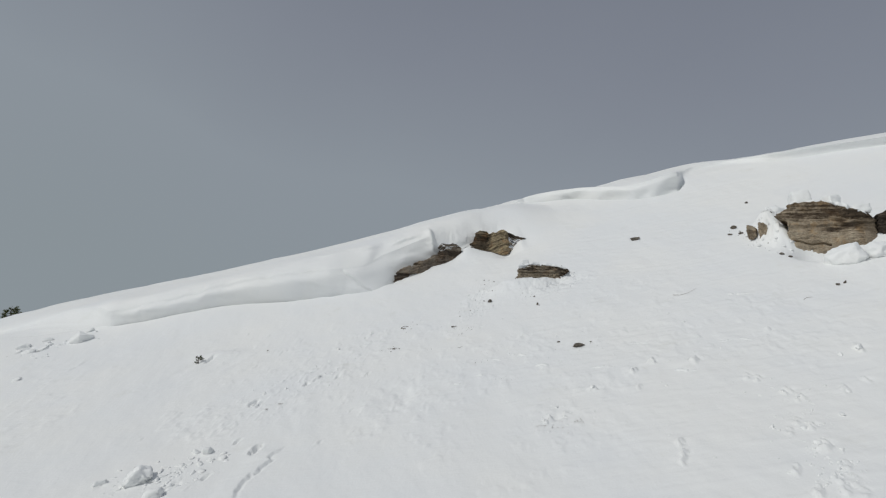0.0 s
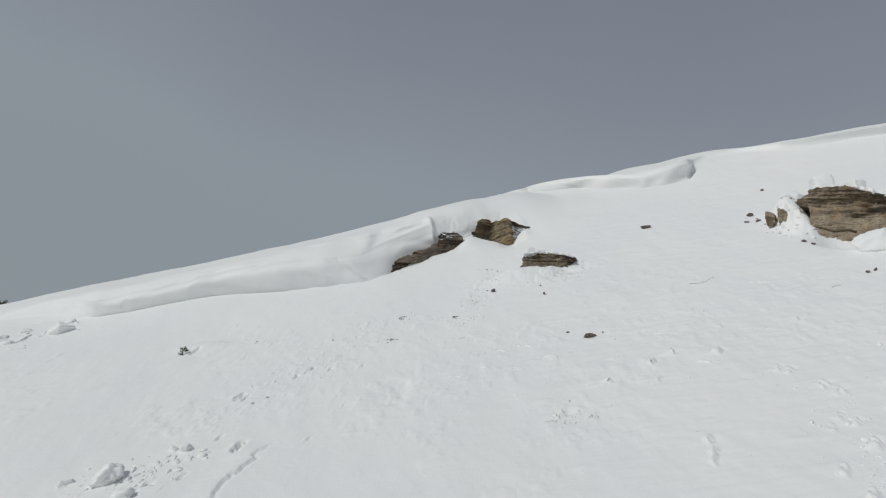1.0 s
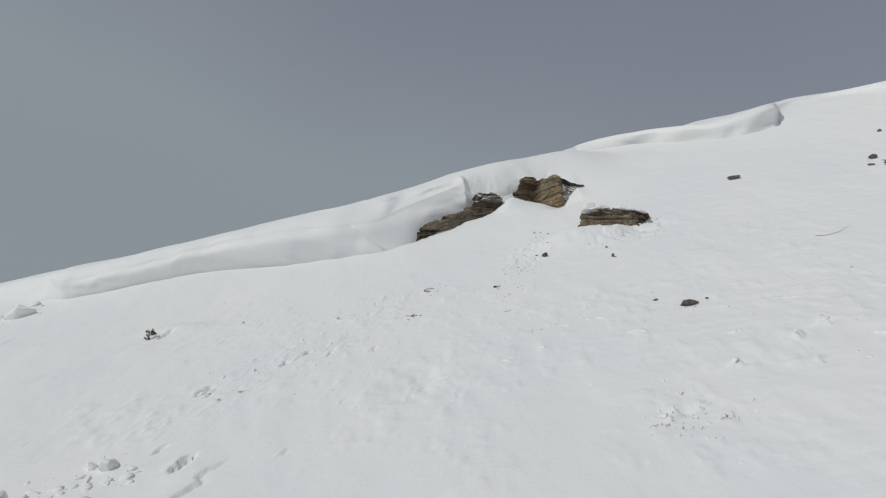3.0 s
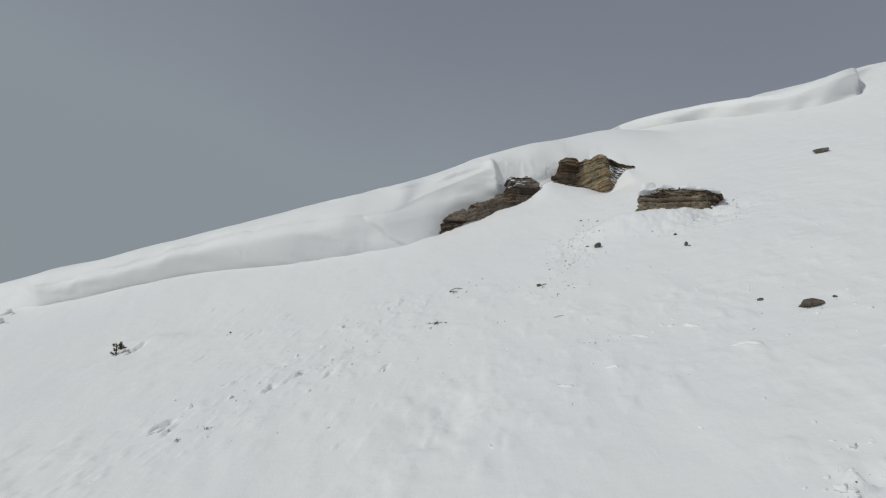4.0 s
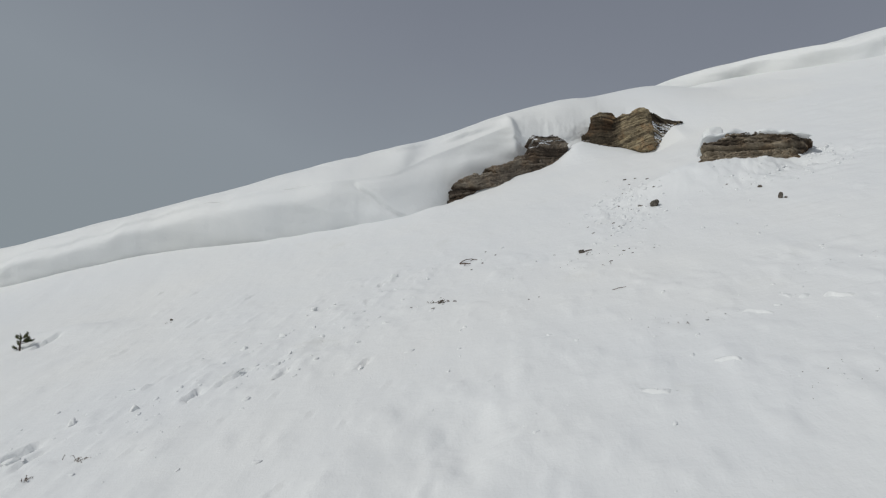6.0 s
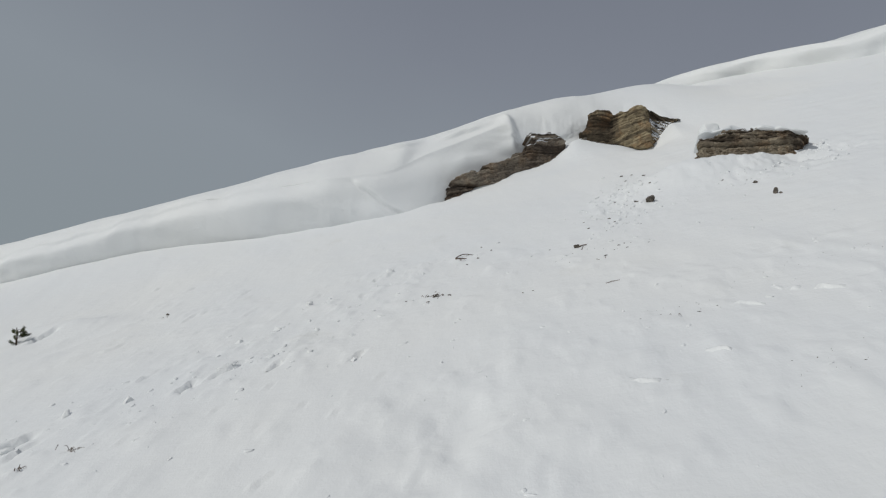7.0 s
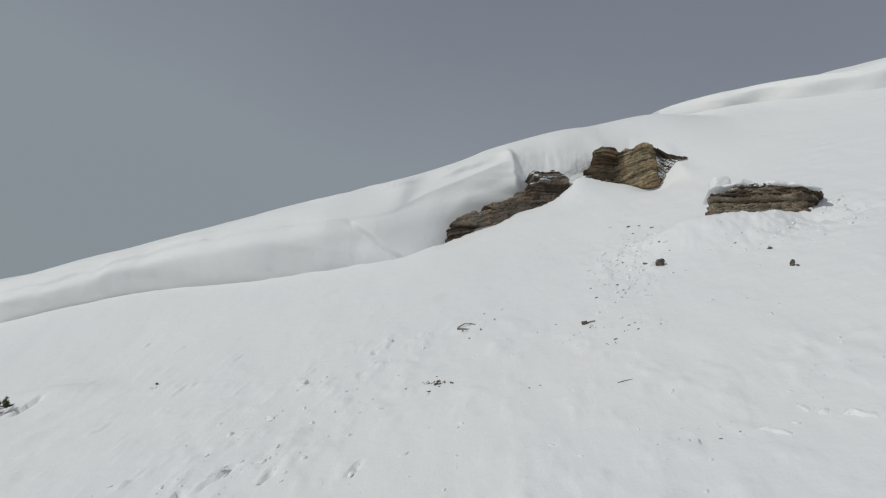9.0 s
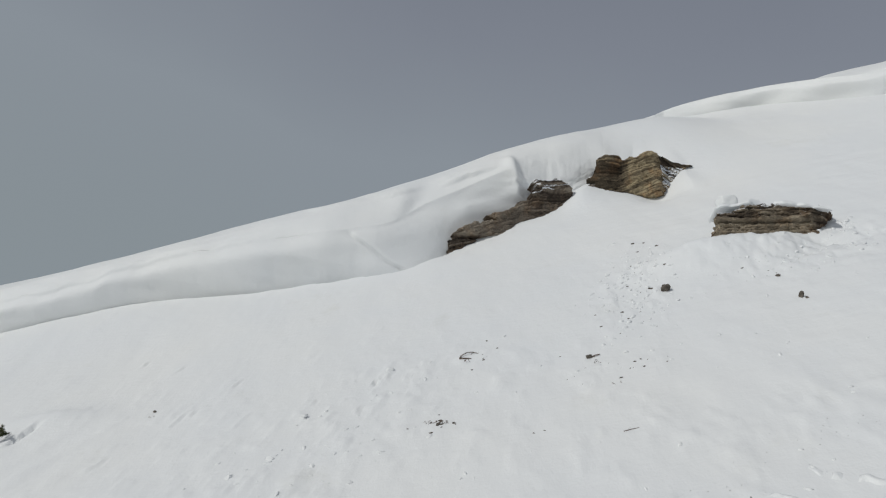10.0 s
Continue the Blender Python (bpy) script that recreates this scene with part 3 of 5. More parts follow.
MAIN, FAR = cornice_cells(-22.6, 0.6), cornice_cells(6.4, 20.2)
tagged(new("ground", patch("ground", lambda r, c: ~(MAIN(r, c) | FAR(r, c)), SNOW)),
       "steep wind-packed white snow slope with scattered debris", "snow slope", kind="structure")
tagged(new("snow_cornice", patch("snow_cornice", MAIN, SNOW)),
       "long overhanging wind-blown snow cornice along the ridge crest", "cornice", "cornices on the ridge")
tagged(new("snow_cornice", patch("snow_cornice", FAR, SNOW)),
       "smaller broken-ended snow cornice higher up the ridge", "cornice", "cornices on the ridge")


# ---- rocks ----
def inside_distance(u, v, poly):
    """Signed distance to a closed outline (positive inside) and the nearest point on it."""
    p = np.array(poly)
    q = np.roll(p, -1, 0)
    best = np.full(u.shape, 1e9)
    nu, nv = np.zeros_like(u), np.zeros_like(v)
    inside = np.zeros(u.shape, bool)
    for (ax, ay), (bx, by) in zip(p, q):
        t = np.clip(((u - ax) * (bx - ax) + (v - ay) * (by - ay)) / ((bx - ax) ** 2 + (by - ay) ** 2), 0, 1)
        cx, cy = ax + t * (bx - ax), ay + t * (by - ay)
        d = np.hypot(u - cx, v - cy)
        m = d < best
        best, nu, nv = np.where(m, d, best), np.where(m, cx, nu), np.where(m, cy, nv)
        if ay != by:
            inside ^= ((ay > v) != (by > v)) & (u < (bx - ax) * (v - ay) / (by - ay) + ax)
    return np.where(inside, best, -best), nu, nv


def bedded_rock(name, material, origin, toward, outline, thick, seed, bedding, bed=0.22, out=0.13, cell=0.030, bevel=0.08, shape=None, skew=0.0, ragged=0.035, paint=None, joint=0.9, crumb=0.025):
    """A block of bedded sandstone. origin, toward: the ends of its front's line on the ground plan; outline: (along, height); bedding: the height within the beds."""
    rng = np.random.default_rng(seed)
    o, d = np.array(origin, float), np.array(toward, float) - np.array(origin, float)
    along = d / np.hypot(*d)
    into = np.array([-along[1], along[0]])
    rearward = into + skew * along
    us, vs = zip(*outline)
    gu = np.arange(min(us) - 2 * cell, max(us) + 3 * cell, cell)
    gv = np.arange(min(vs) - 2 * cell, max(vs) + 3 * cell, cell)
    u, v = np.meshgrid(gu, gv)
    h = bedding(u, v) + 0.05 * fbm(u / 1.3, v / 0.8, seed + 3, 3) + 0.012 * fbm(u / 0.25, v / 0.2, seed + 4, 2)
    # thick beds, each set forward or back and broken at uneven joints, split again into thin leaves
    edges = np.cumsum(rng.uniform(0.3, 1.8, 300) * bed) + h.min() - 1
    idx = np.clip(np.searchsorted(edges, h), 1, 298)
    leaf_edges = np.cumsum(rng.uniform(0.4, 1.6, 1200) * 0.055) + h.min() - 1
    leaf = np.clip(np.searchsorted(leaf_edges, h), 1, 1198)
    offs, leaf_offs = rng.uniform(0, 1, (301, 64)), rng.uniform(0, 1, (1200, 3))
    slant = u + 0.35 * (v - np.mean(vs)) * lattice(u / 1.5, v / 1.5, seed + 6) + 0.12 * fbm(u / 0.35, v / 0.25, seed + 7, 3)
    run = slant / (joint * (0.5 + 1.2 * offs[idx, 5])) + 7.7 * offs[idx, 2]
    block = np.mod(np.floor(run).astype(int), 57) + 6
    gap = np.abs(np.mod(run, 1) - 0.5)
    flake = rng.uniform(0, 1, (97, 89))[np.mod(leaf, 97), np.mod(np.floor(slant / (0.45 * joint) + 5.3 * leaf_offs[leaf, 0]).astype(int), 89)]
    push = 0.28 * offs[idx, 0] + 0.42 * offs[idx, block] + 0.30 * flake
    inbed = np.minimum(h - edges[idx - 1], edges[idx] - h)
    inleaf = np.minimum(h - leaf_edges[leaf - 1], leaf_edges[leaf] - h)
    sd, nu, nv = inside_distance(u + 2.0 * ragged * (leaf_offs[leaf, 1] - 0.5) + 1.6 * ragged * fbm(u / 0.3, v / 0.12, seed, 3), v + ragged * fbm(u / 0.22, v / 0.22, seed + 9, 3), outline)
    under = np.exp(-inbed / 0.03) * (offs[idx, 1] > 0.35)
    depth = -out * push + 0.32 * out * under + 0.06 * np.exp(-(0.5 - gap) * joint / 0.02) * (offs[idx, block] > 0.55) + 0.10 * fbm(u / 0.9, v / 0.7, seed + 21, 4) + crumb * fbm(u / 0.14, v / 0.08, seed + 23, 4, 0.65)
    tone = 0.42 + 0.24 * (offs[idx, 4] - 0.5) + 0.24 * (offs[idx, block] - 0.5) + 0.22 * (flake - 0.5) + 0.34 * (leaf_offs[leaf, 2] - 0.5) * smooth(0, 0.5, 0.6 + fbm(u / 0.8, v / 0.3, seed + 25, 2)) - 0.22 * np.exp(-inbed / 0.014) - 0.10 * np.exp(-inleaf / 0.008)
    tone, calm, cling = paint(u, v, tone) if paint else (tone, 0 * u, 0 * u - 0.6)
    if shape:
        depth = depth + shape(u, v)
    edge = np.clip(sd / bevel, 0, 1)
    depth = depth + 0.8 * bevel * (1 - np.sqrt(1 - (1 - edge) ** 2))
    outside = sd < 0
    pu, pv = np.where(outside, nu, u), np.where(outside, nv, v)
    depth = np.where(outside, thick, depth)
    nr, nc = u.shape
    front = np.stack([o[0] + along[0] * pu + rearward[0] * depth, o[1] + along[1] * pu + rearward[1] * depth, pv], -1).reshape(-1, 3)
    rear = np.stack([o[0] + along[0] * pu + rearward[0] * thick, o[1] + along[1] * pu + rearward[1] * thick, pv], -1).reshape(-1, 3)
    keep = ~(outside[:-1, :-1] & outside[1:, :-1] & outside[:-1, 1:] & outside[1:, 1:])
    r, c = np.nonzero(keep)
    a = r * nc + c
    quads = np.stack([a, a + 1, a + 1 + nc, a + nc], -1)
    used, inv = np.unique(quads, return_inverse=True)
    quads = inv.reshape(-1, 4)
    n = len(used)
    verts = np.concatenate([front[used], rear[used] + np.array([*into, 0]) * 0.01])
    faces = quads.tolist() + (quads[:, ::-1] + n).tolist()
    base = np.array([*(o + along * (min(us) + max(us)) / 2), min(vs)])
    me = joined(name, verts - base, faces, material, flat=True)
    layer = np.stack([np.clip(tone, 0, 1), np.clip(calm, 0, 1), cling, np.ones_like(u)], -1).reshape(-1, 4)[used]
    strata = me.color_attributes.new("strata", "FLOAT_COLOR", "POINT")
    strata.data.foreach_set("color", np.concatenate([layer, layer]).astype(np.float32).ravel())
    ob = new(name, me)
    ob.location = base
    return ob


OUT_A = [(-0.16, 12.45), (-0.14, 12.97), (-0.03, 13.07), (-0.05, 13.23), (0.15, 13.27), (0.19, 13.41), (0.54, 13.53), (0.80, 13.72), (1.04, 13.66), (1.33, 13.81), (1.72, 13.76), (1.51, 13.86), (1.18, 13.99), (1.83, 14.16),
         (2.40, 14.47), (2.52, 14.63), (3.0, 14.74), (3.01, 15.01), (3.32, 15.2), (3.04, 15.36), (3.06, 15.54), (3.47, 15.50), (3.99, 15.59), (4.35, 15.40), (4.55, 15.24), (4.61, 15.05),
         (4.45, 14.68), (3.99, 14.25), (3.4, 13.85), (2.82, 13.5), (2.14, 13.25), (1.4, 12.85), (0.77, 12.5), (0.12, 12.30)]
OUT_B = [(0.12, 15.21), (0.55, 15.48), (0.30, 15.65), (0.64, 15.81), (0.60, 15.91), (0.71, 16.21), (0.74, 16.52), (1.02, 16.62), (1.35, 16.60), (1.59, 16.51), (1.68, 16.37), (1.94, 16.48), (2.31, 16.49), (2.59, 16.60), (2.81, 16.62), (2.95, 16.50), (3.36, 16.43), (3.88, 16.25), (4.34, 16.15), (3.85, 15.92), (3.65, 15.64), (3.45, 15.34), (3.21, 15.09), (3.11, 14.89), (2.55, 14.80), (1.89, 14.99), (1.56, 15.04), (1.26, 14.84), (0.91, 15.09)]
OUT_C = [(-0.10, 11.30), (0.02, 11.65), (0.07, 11.98), (0.46, 11.96), (0.80, 12.09), (1.12, 12.09), (1.22, 12.12), (1.74, 12.10), (2.34, 12.00), (2.57, 12.00), (2.93, 11.90), (2.93, 11.75), (2.79, 11.64), (2.71, 11.44), (2.83, 11.30), (2.74, 11.05), (1.92, 11.1), (0.96, 11.2), (0.0, 11.2)]
OUT_D = [(-0.63, 14.04), (-0.13, 14.30), (0.15, 14.41), (0.26, 14.71), (0.82, 14.74), (1.45, 14.70), (1.97, 14.68), (2.42, 14.48), (2.66, 14.30), (3.40, 14.06), (4.04, 13.77), (4.28, 13.45), (4.21, 12.92), (4.19, 12.27), (4.18, 11.94), (3.78, 11.6),
         (3.08, 11.4), (1.62, 11.4), (1.10, 11.3), (0.95, 11.5), (0.59, 11.55), (0.25, 11.72), (0.17, 12.0), (-0.03, 12.16), (-0.05, 12.77), (0.02, 13.76), (-0.29, 13.84)]


def dark_beds(u, v):
    """Beds that climb with the outcrop and flatten out at its high end."""
    return v - 0.40 * u + 0.22 * np.maximum(u - 2.7, 0) ** 1.4 - 0.12 * np.maximum(1.2 - u, 0)


def ochre_beds(u, v):
    """Level in the wing, climbing across the nose, falling away along the flank."""
    n = np.clip(u - 1.6, 0, 1.45)
    return v + 0.05 * (u - 1.7) - 0.34 * n - 0.16 * n * np.clip(16.1 - v, 0, 1) + 0.75 * np.maximum(u - 3.05, 0)



def ochre_form(u, v):
    """A dark rounded wing, a hollow beside it, a blunt nose, and a flank that falls back beyond a sharp corner."""
    u = u + 0.13 * fbm(v / 0.30, u * 0 + 3, 181, 3) - 0.18 * (v - 15.9)
    wing = smooth(1.85, 1.65, u) * (0.18 - 0.24 * np.exp(-((u - 1.15) / 0.42) ** 2 - ((v - 16.25) / 0.38) ** 2) - 0.16 * np.exp(-((u - 1.25) / 0.3) ** 2 - ((v - 15.4) / 0.25) ** 2) + 0.10 * smooth(0.8, 0.3, u))
    hollow = 0.09 * np.exp(-((u - 1.62 - 0.22 * (v - 15.8) - 0.10 * fbm(v / 0.22, v * 0, 187, 3)) / 0.22) ** 2)
    nose = smooth(1.7, 1.9, u) * smooth(3.35, 3.0, u) * (0.14 - 0.16 * (u - 1.8) - 0.10 * smooth(16.25, 16.45, v))
    corner = 2.90 + 0.14 * (16.6 - v) - 0.18 * (v - 15.9)
    return -0.16 + wing + hollow + nose + 0.42 * np.clip(u - corner, 0, 0.45) + 0.10 * np.maximum(u - corner - 0.45, 0) + 0.12 * smooth(corner, corner + 0.1, u)


def tan_form(u, v):
    """Upper beds stand forward of the smooth lower face; a crack slants through the foot."""
    crack = v - (12.45 - 0.22 * (u - 0.3) + 0.06 * np.sin(5 * u))
    return -0.13 * smooth(13.72, 13.80, v + 0.05 * u) + 0.10 * smooth(13.35, 13.25, v) * smooth(13.0, 13.2, v) + 0.22 * np.exp(-(crack / 0.05) ** 2) * (u < 2.0) + 0.15 * (u - 1.8) / 4 + 0.10 * (12.9 - v) * (v < 12.9) + 0.5 * np.maximum(u - 3.7, 0) + 0.04 * smooth(0.05, -0.15, u)


def dark_form(u, v):
    """A pale slab over a dark recess at the low end; a leaning, hollowed middle; crumbled beds at the high end."""
    low = smooth(1.9, 1.4, u)
    seam = 13.08 + 0.03 * u + 0.02 * np.sin(6 * u)
    return low * (0.14 * np.exp(-((v - seam) / 0.05) ** 2) + 0.16 * smooth(0.5, 1.3, u) * np.exp(-((v - seam + 0.07) / 0.12) ** 2) - 0.08 * smooth(seam + 0.05, seam + 0.12, v)) - 0.10 * (v - 0.40 * u - 13.1) - 0.12 * smooth(2.9, 3.2, u) * smooth(14.7, 15.0, v)


def slab_form(u, v):
    """Crumbled thin beds that overhang a smoother foot; the far end is broken back."""
    return -0.10 * smooth(11.66, 11.76, v + 0.05 * u) + 0.10 * np.exp(-((v - 11.68 + 0.05 * u) / 0.035) ** 2) + 0.30 * smooth(2.45, 2.9, u) + 0.08 * smooth(2.2, 2.6, u) * fbm(u / 0.15, v / 0.15, 251, 2) + 0.25 * smooth(0.15, -0.1, u)


def dark_paint(u, v, tone):
    """Pale slab over a reddish foot at the low end, a plain middle, fine snow-dusted beds at the high end."""
    seam = 13.08 + 0.03 * u
    low, high = smooth(2.1, 1.6, u + 0.2 * fbm(v / 0.3, u * 0, 211, 2)), smooth(2.8, 3.1, u)
    over = low * smooth(seam + 0.03, seam + 0.08, v)
    tone = tone * 0.75 + 0.13 - 0.06 * low * (v < seam) + 0.17 * over - 0.04 * high
    calm = 0.35 * over + 0.40 * (1 - low) * (1 - high)
    streaks = smooth(-0.1, 0.45, lattice(u / 0.45, dark_beds(u, v) / 0.075, 271))
    cling = -0.80 + (0.40 + 0.72 * streaks) * high * smooth(14.72, 15.25, v + 0.25 * (3.5 - u)) + 0.30 * np.exp(-((u - 1.7) / 0.3) ** 2 - ((v - 13.78) / 0.10) ** 2)
    return tone, calm, cling


def ochre_paint(u, v, tone):
    """Dark left wing, banded ochre nose, pale snow-streaked flank under a dark top wedge."""
    u = u + 0.12 * fbm(v / 0.28, u * 0, 213, 3)
    wing, flank = smooth(1.95, 1.55, u - 0.18 * (v - 15.9)), smooth(0, 0.08, u - 2.90 - 0.14 * (16.6 - v))
    wedge = flank * smooth(-0.06, 0.02, v - 16.20 + 0.16 * (u - 3.0))
    tone = tone - 0.25 * wing + 0.12 * (1 - wing) * (1 - flank) + 0.12 * (1 - wing) * (1 - flank) * smooth(16.3, 16.5, v) - 0.30 * wedge
    cling = -0.80 + flank * (1 - wedge) * 0.98 + 0.45 * wing * smooth(15.55, 15.3, v) * smooth(0.9, 0.5, u)
    return tone, 0.08 * wing + 0.25 * (1 - wing) * (1 - flank), cling


def slab_paint(u, v, tone):
    """Dark thin beds with clinging snow above a pale smooth foot."""
    top = smooth(11.70, 11.82, v + 0.05 * u + 0.08 * fbm(u / 0.5, v * 0, 217, 3))
    tone = tone * (0.9 - 0.1 * top) + 0.09 * top + 0.07 * (1 - top) - 0.15 * smooth(2.4, 2.7, u)
    return tone, 0.7 * (1 - top) * smooth(2.6, 2.3, u), -0.72 + top * (0.40 + 0.55 * smooth(1.1, 0.2, u) * smooth(11.85, 12.0, v)) + 0.32 * smooth(11.95, 12.1, v)


def tan_paint(u, v, tone):
    """Dark beds across the top, a pale smooth lower face with a brown lens and a stained foot."""
    top = smooth(13.50, 13.62, v + 0.04 * u + 0.10 * fbm(u / 0.9, v * 0, 219, 3))
    lens = np.exp(-((u - 2.6) / 1.0) ** 4 - ((v - 13.05 + 0.12 * fbm(u / 0.6, v / 0.3, 223, 3) - 0.10 * (u - 2.6)) / 0.22) ** 4)
    foot = smooth(12.5, 12.3, v + 0.22 * (u - 0.3)) * smooth(2.2, 1.6, u)
    tone = tone * 0.6 + 0.22 - 0.05 * top + 0.20 * fbm(u / 3.5 + 5, (v + 0.1 * u) / 0.16, 261, 3) - 0.20 * lens + 0.1 * foot - 0.14 * smooth(2.6, 3.8, u)
    return tone, (1 - top) * (1 - lens) * (0.85 - 0.5 * smooth(2.6, 3.8, u)), -0.85 + 0.25 * smooth(14.5, 14.7, v)


def fallen_paint(u, v, tone):
    return tone + 0.1, 0.3 + 0 * u, -0.62 + 0.45 * smooth(13.75, 14.0, v) + 0 * u


tagged(bedded_rock("rock_outcrop", ROCK_DARK, (-3.2, 39.1), (1.3, 40.4), OUT_A, 1.1, 3, dark_beds, 0.16, 0.11, 0.024, shape=dark_form, ragged=0.04, paint=dark_paint, joint=0.8, crumb=0.03),
       "dark brown bedded sandstone outcrop under the snow cornice", "rock", "outcrops on the slope")
tagged(bedded_rock("rock_outcrop", ROCK_OCHRE, (1.5, 40.4), (6.0, 40.4), OUT_B, 1.5, 5, ochre_beds, 0.17, 0.11, 0.024, shape=ochre_form, skew=0.12, ragged=0.035, paint=ochre_paint, joint=0.9, crumb=0.022),
       "ochre and brown bedded sandstone block half buried in snow", "rock", "outcrops on the slope")
tagged(bedded_rock("rock_outcrop", ROCK_SLAB, (4.5, 34.5), (7.4, 34.2), OUT_C, 1.3, 7, lambda u, v: v + 0.06 * u + 0.03 * np.sin(2.2 * u), 0.10, 0.15, 0.022, shape=slab_form, skew=0.3, ragged=0.05, paint=slab_paint, joint=0.4, crumb=0.04),
       "low brown sandstone slab with snow lying on top", "rock", "outcrops on the slope")
tagged(bedded_rock("rock_outcrop", ROCK_TAN, (19.7, 31.6), (23.5, 30.4), OUT_D, 1.8, 9, lambda u, v: v + 0.10 * u, 0.26, 0.12, 0.040, shape=tan_form, skew=0.48, ragged=0.03, paint=tan_paint, joint=1.6),
       "large tan sandstone block with dark horizontal beds", "rock", "outcrops on the slope")


# ---- small forms ----
def ball(subdiv):
    bm = bmesh.new()
    bmesh.ops.create_icosphere(bm, subdivisions=subdiv, radius=1.0)
    v = np.array([p.co[:] for p in bm.verts])
    f = [[q.index for q in face.verts] for face in bm.faces]
    bm.free()
    return v, f


BALLS = {k: ball(k) for k in (1, 2, 3, 4)}


def lump(size, seed, subdiv=3, cuts=7, rough=0.12):
    """Points and faces of a broken lump: a ball cut by random planes, then worn."""
    rng = np.random.default_rng(seed)
    v, f = BALLS[subdiv]
    v = v.copy()
    for _ in range(cuts):
        n = rng.normal(size=3)
        n /= np.linalg.norm(n)
        over = v @ n - rng.uniform(0.45, 0.8)
        v = v - np.maximum(over, 0)[:, None] * n * 0.96
    o = rng.uniform(0, 90, 3)
    wear = np.array([noise.fractal(Vector(p * 2.2 + o), 0.8, 2.0, 3) for p in v])
    v = v * (1 + rough * wear)[:, None] * np.array(size)
    return v, f


FALL = Vector((-0.175, -0.68, 1.0)).normalized()      # the slope's outward normal, on the whole


def put_lump(name, material, x, y, size, seed, turn=0.0, sink=0.3, subdiv=3, cuts=7, rough=0.12, lean=True, flat=False, lift=0.0):
    v, f = lump(size, seed, subdiv, cuts, rough)
    ob = new(name, joined(name, v, f, material, flat))
    rot = Matrix.Rotation(radians(turn), 4, "Z")
    if lean:
        rot = FALL.to_track_quat("Z", "Y").to_matrix().to_4x4() @ rot
    z = float(slope(np.array([x]), np.array([y]))[0])
    ob.matrix_basis = Matrix.Translation((x, y, z + size[2] * (1 - 2 * sink) * 0.9 + lift)) @ rot
    return ob


def strewn(name, material, spots, label, category, subdiv=1, cuts=5, rough=0.15, group=""):
    """Many small bits as one object: (x, y, size, squash) each, lying on the slope."""
    rng = np.random.default_rng(len(spots) * 7 + len(name))
    shapes = [lump((1, 1, 1), 900 + k, subdiv, cuts, rough) for k in range(8)]
    verts, faces, n = [], [], 0
    basis = np.array(FALL.to_track_quat("Z", "Y").to_matrix())
    xs, ys = np.array([s[0] for s in spots]), np.array([s[1] for s in spots])
    zs = slope(xs, ys)
    for (x, y, size, squash), z in zip(spots, zs):
        v, f = shapes[rng.integers(8)]
        a = rng.normal(0.85, 0.8)
        c, k = math.cos(a), math.sin(a)
        w = v * np.array([size * rng.uniform(0.8, 1.7), size * rng.uniform(0.6, 1.0), size * squash])
        w = np.stack([w[:, 0] * c - w[:, 1] * k, w[:, 0] * k + w[:, 1] * c, w[:, 2]], -1) @ basis.T
        verts.append(w + np.array([x, y, z - size * squash * 0.15]))
        faces += [[q + n for q in face] for face in f]
        n += len(w)
    return tagged(new(name, joined(name, np.concatenate(verts), faces, material)), label, category, group, "stuff")


def field(rng, cx, cy, rx, ry, count, lo, hi, squash=0.6, turn=0.0):
    c, k = math.cos(radians(turn)), math.sin(radians(turn))
    out = []
    for _ in range(count):
        a, b = rng.normal(0, 0.5, 2)
        a, b = a * rx, b * ry
        out.append((cx + a * c - b * k, cy + a * k + b * c, lo + (hi - lo) * rng.random() ** 2.5, squash * rng.uniform(0.7, 1.3)))
    return out


# broken snow blocks below the cornice's end and low on the slope: x, y, half sizes, turn
BLOCKS = [(-25.1, 37.4, 0.40, 0.16, 0.18, 40), (-24.5, 36.1, 0.42, 0.18, 0.18, 35), (-25.3, 35.8, 0.45, 0.20, 0.18, 30), (-26.2, 36.6, 0.5, 0.2, 0.2, 35),
          (-23.0, 31.9, 0.35, 0.22, 0.15, 10), (-10.65, 20.9, 0.60, 0.62, 0.50, 70), (-9.05, 20.2, 0.40, 0.25, 0.22, 40), (-8.75, 22.4, 0.30, 0.26, 0.27, 20),
          (-12.0, 20.9, 0.30, 0.15, 0.14, 45), (-9.4, 19.7, 0.45, 0.3, 0.25, 35), (-9.25, 22.5, 0.2, 0.15, 0.14, 10)]
for k, (bx, by, sx, sy, sz, turn) in enumerate(BLOCKS):
    big = max(sx, sy) > 0.5
    tagged(put_lump("snow_block", SNOW_BLOCK, bx, by, (sx, sy, sz), 40 + k, turn, 0.52 if big else 0.42, 4 if big else 3, 9, 0.26),
           "broken angular block of white snow" if big else "small tumbled block of white snow", "snow block", "fallen snow blocks")


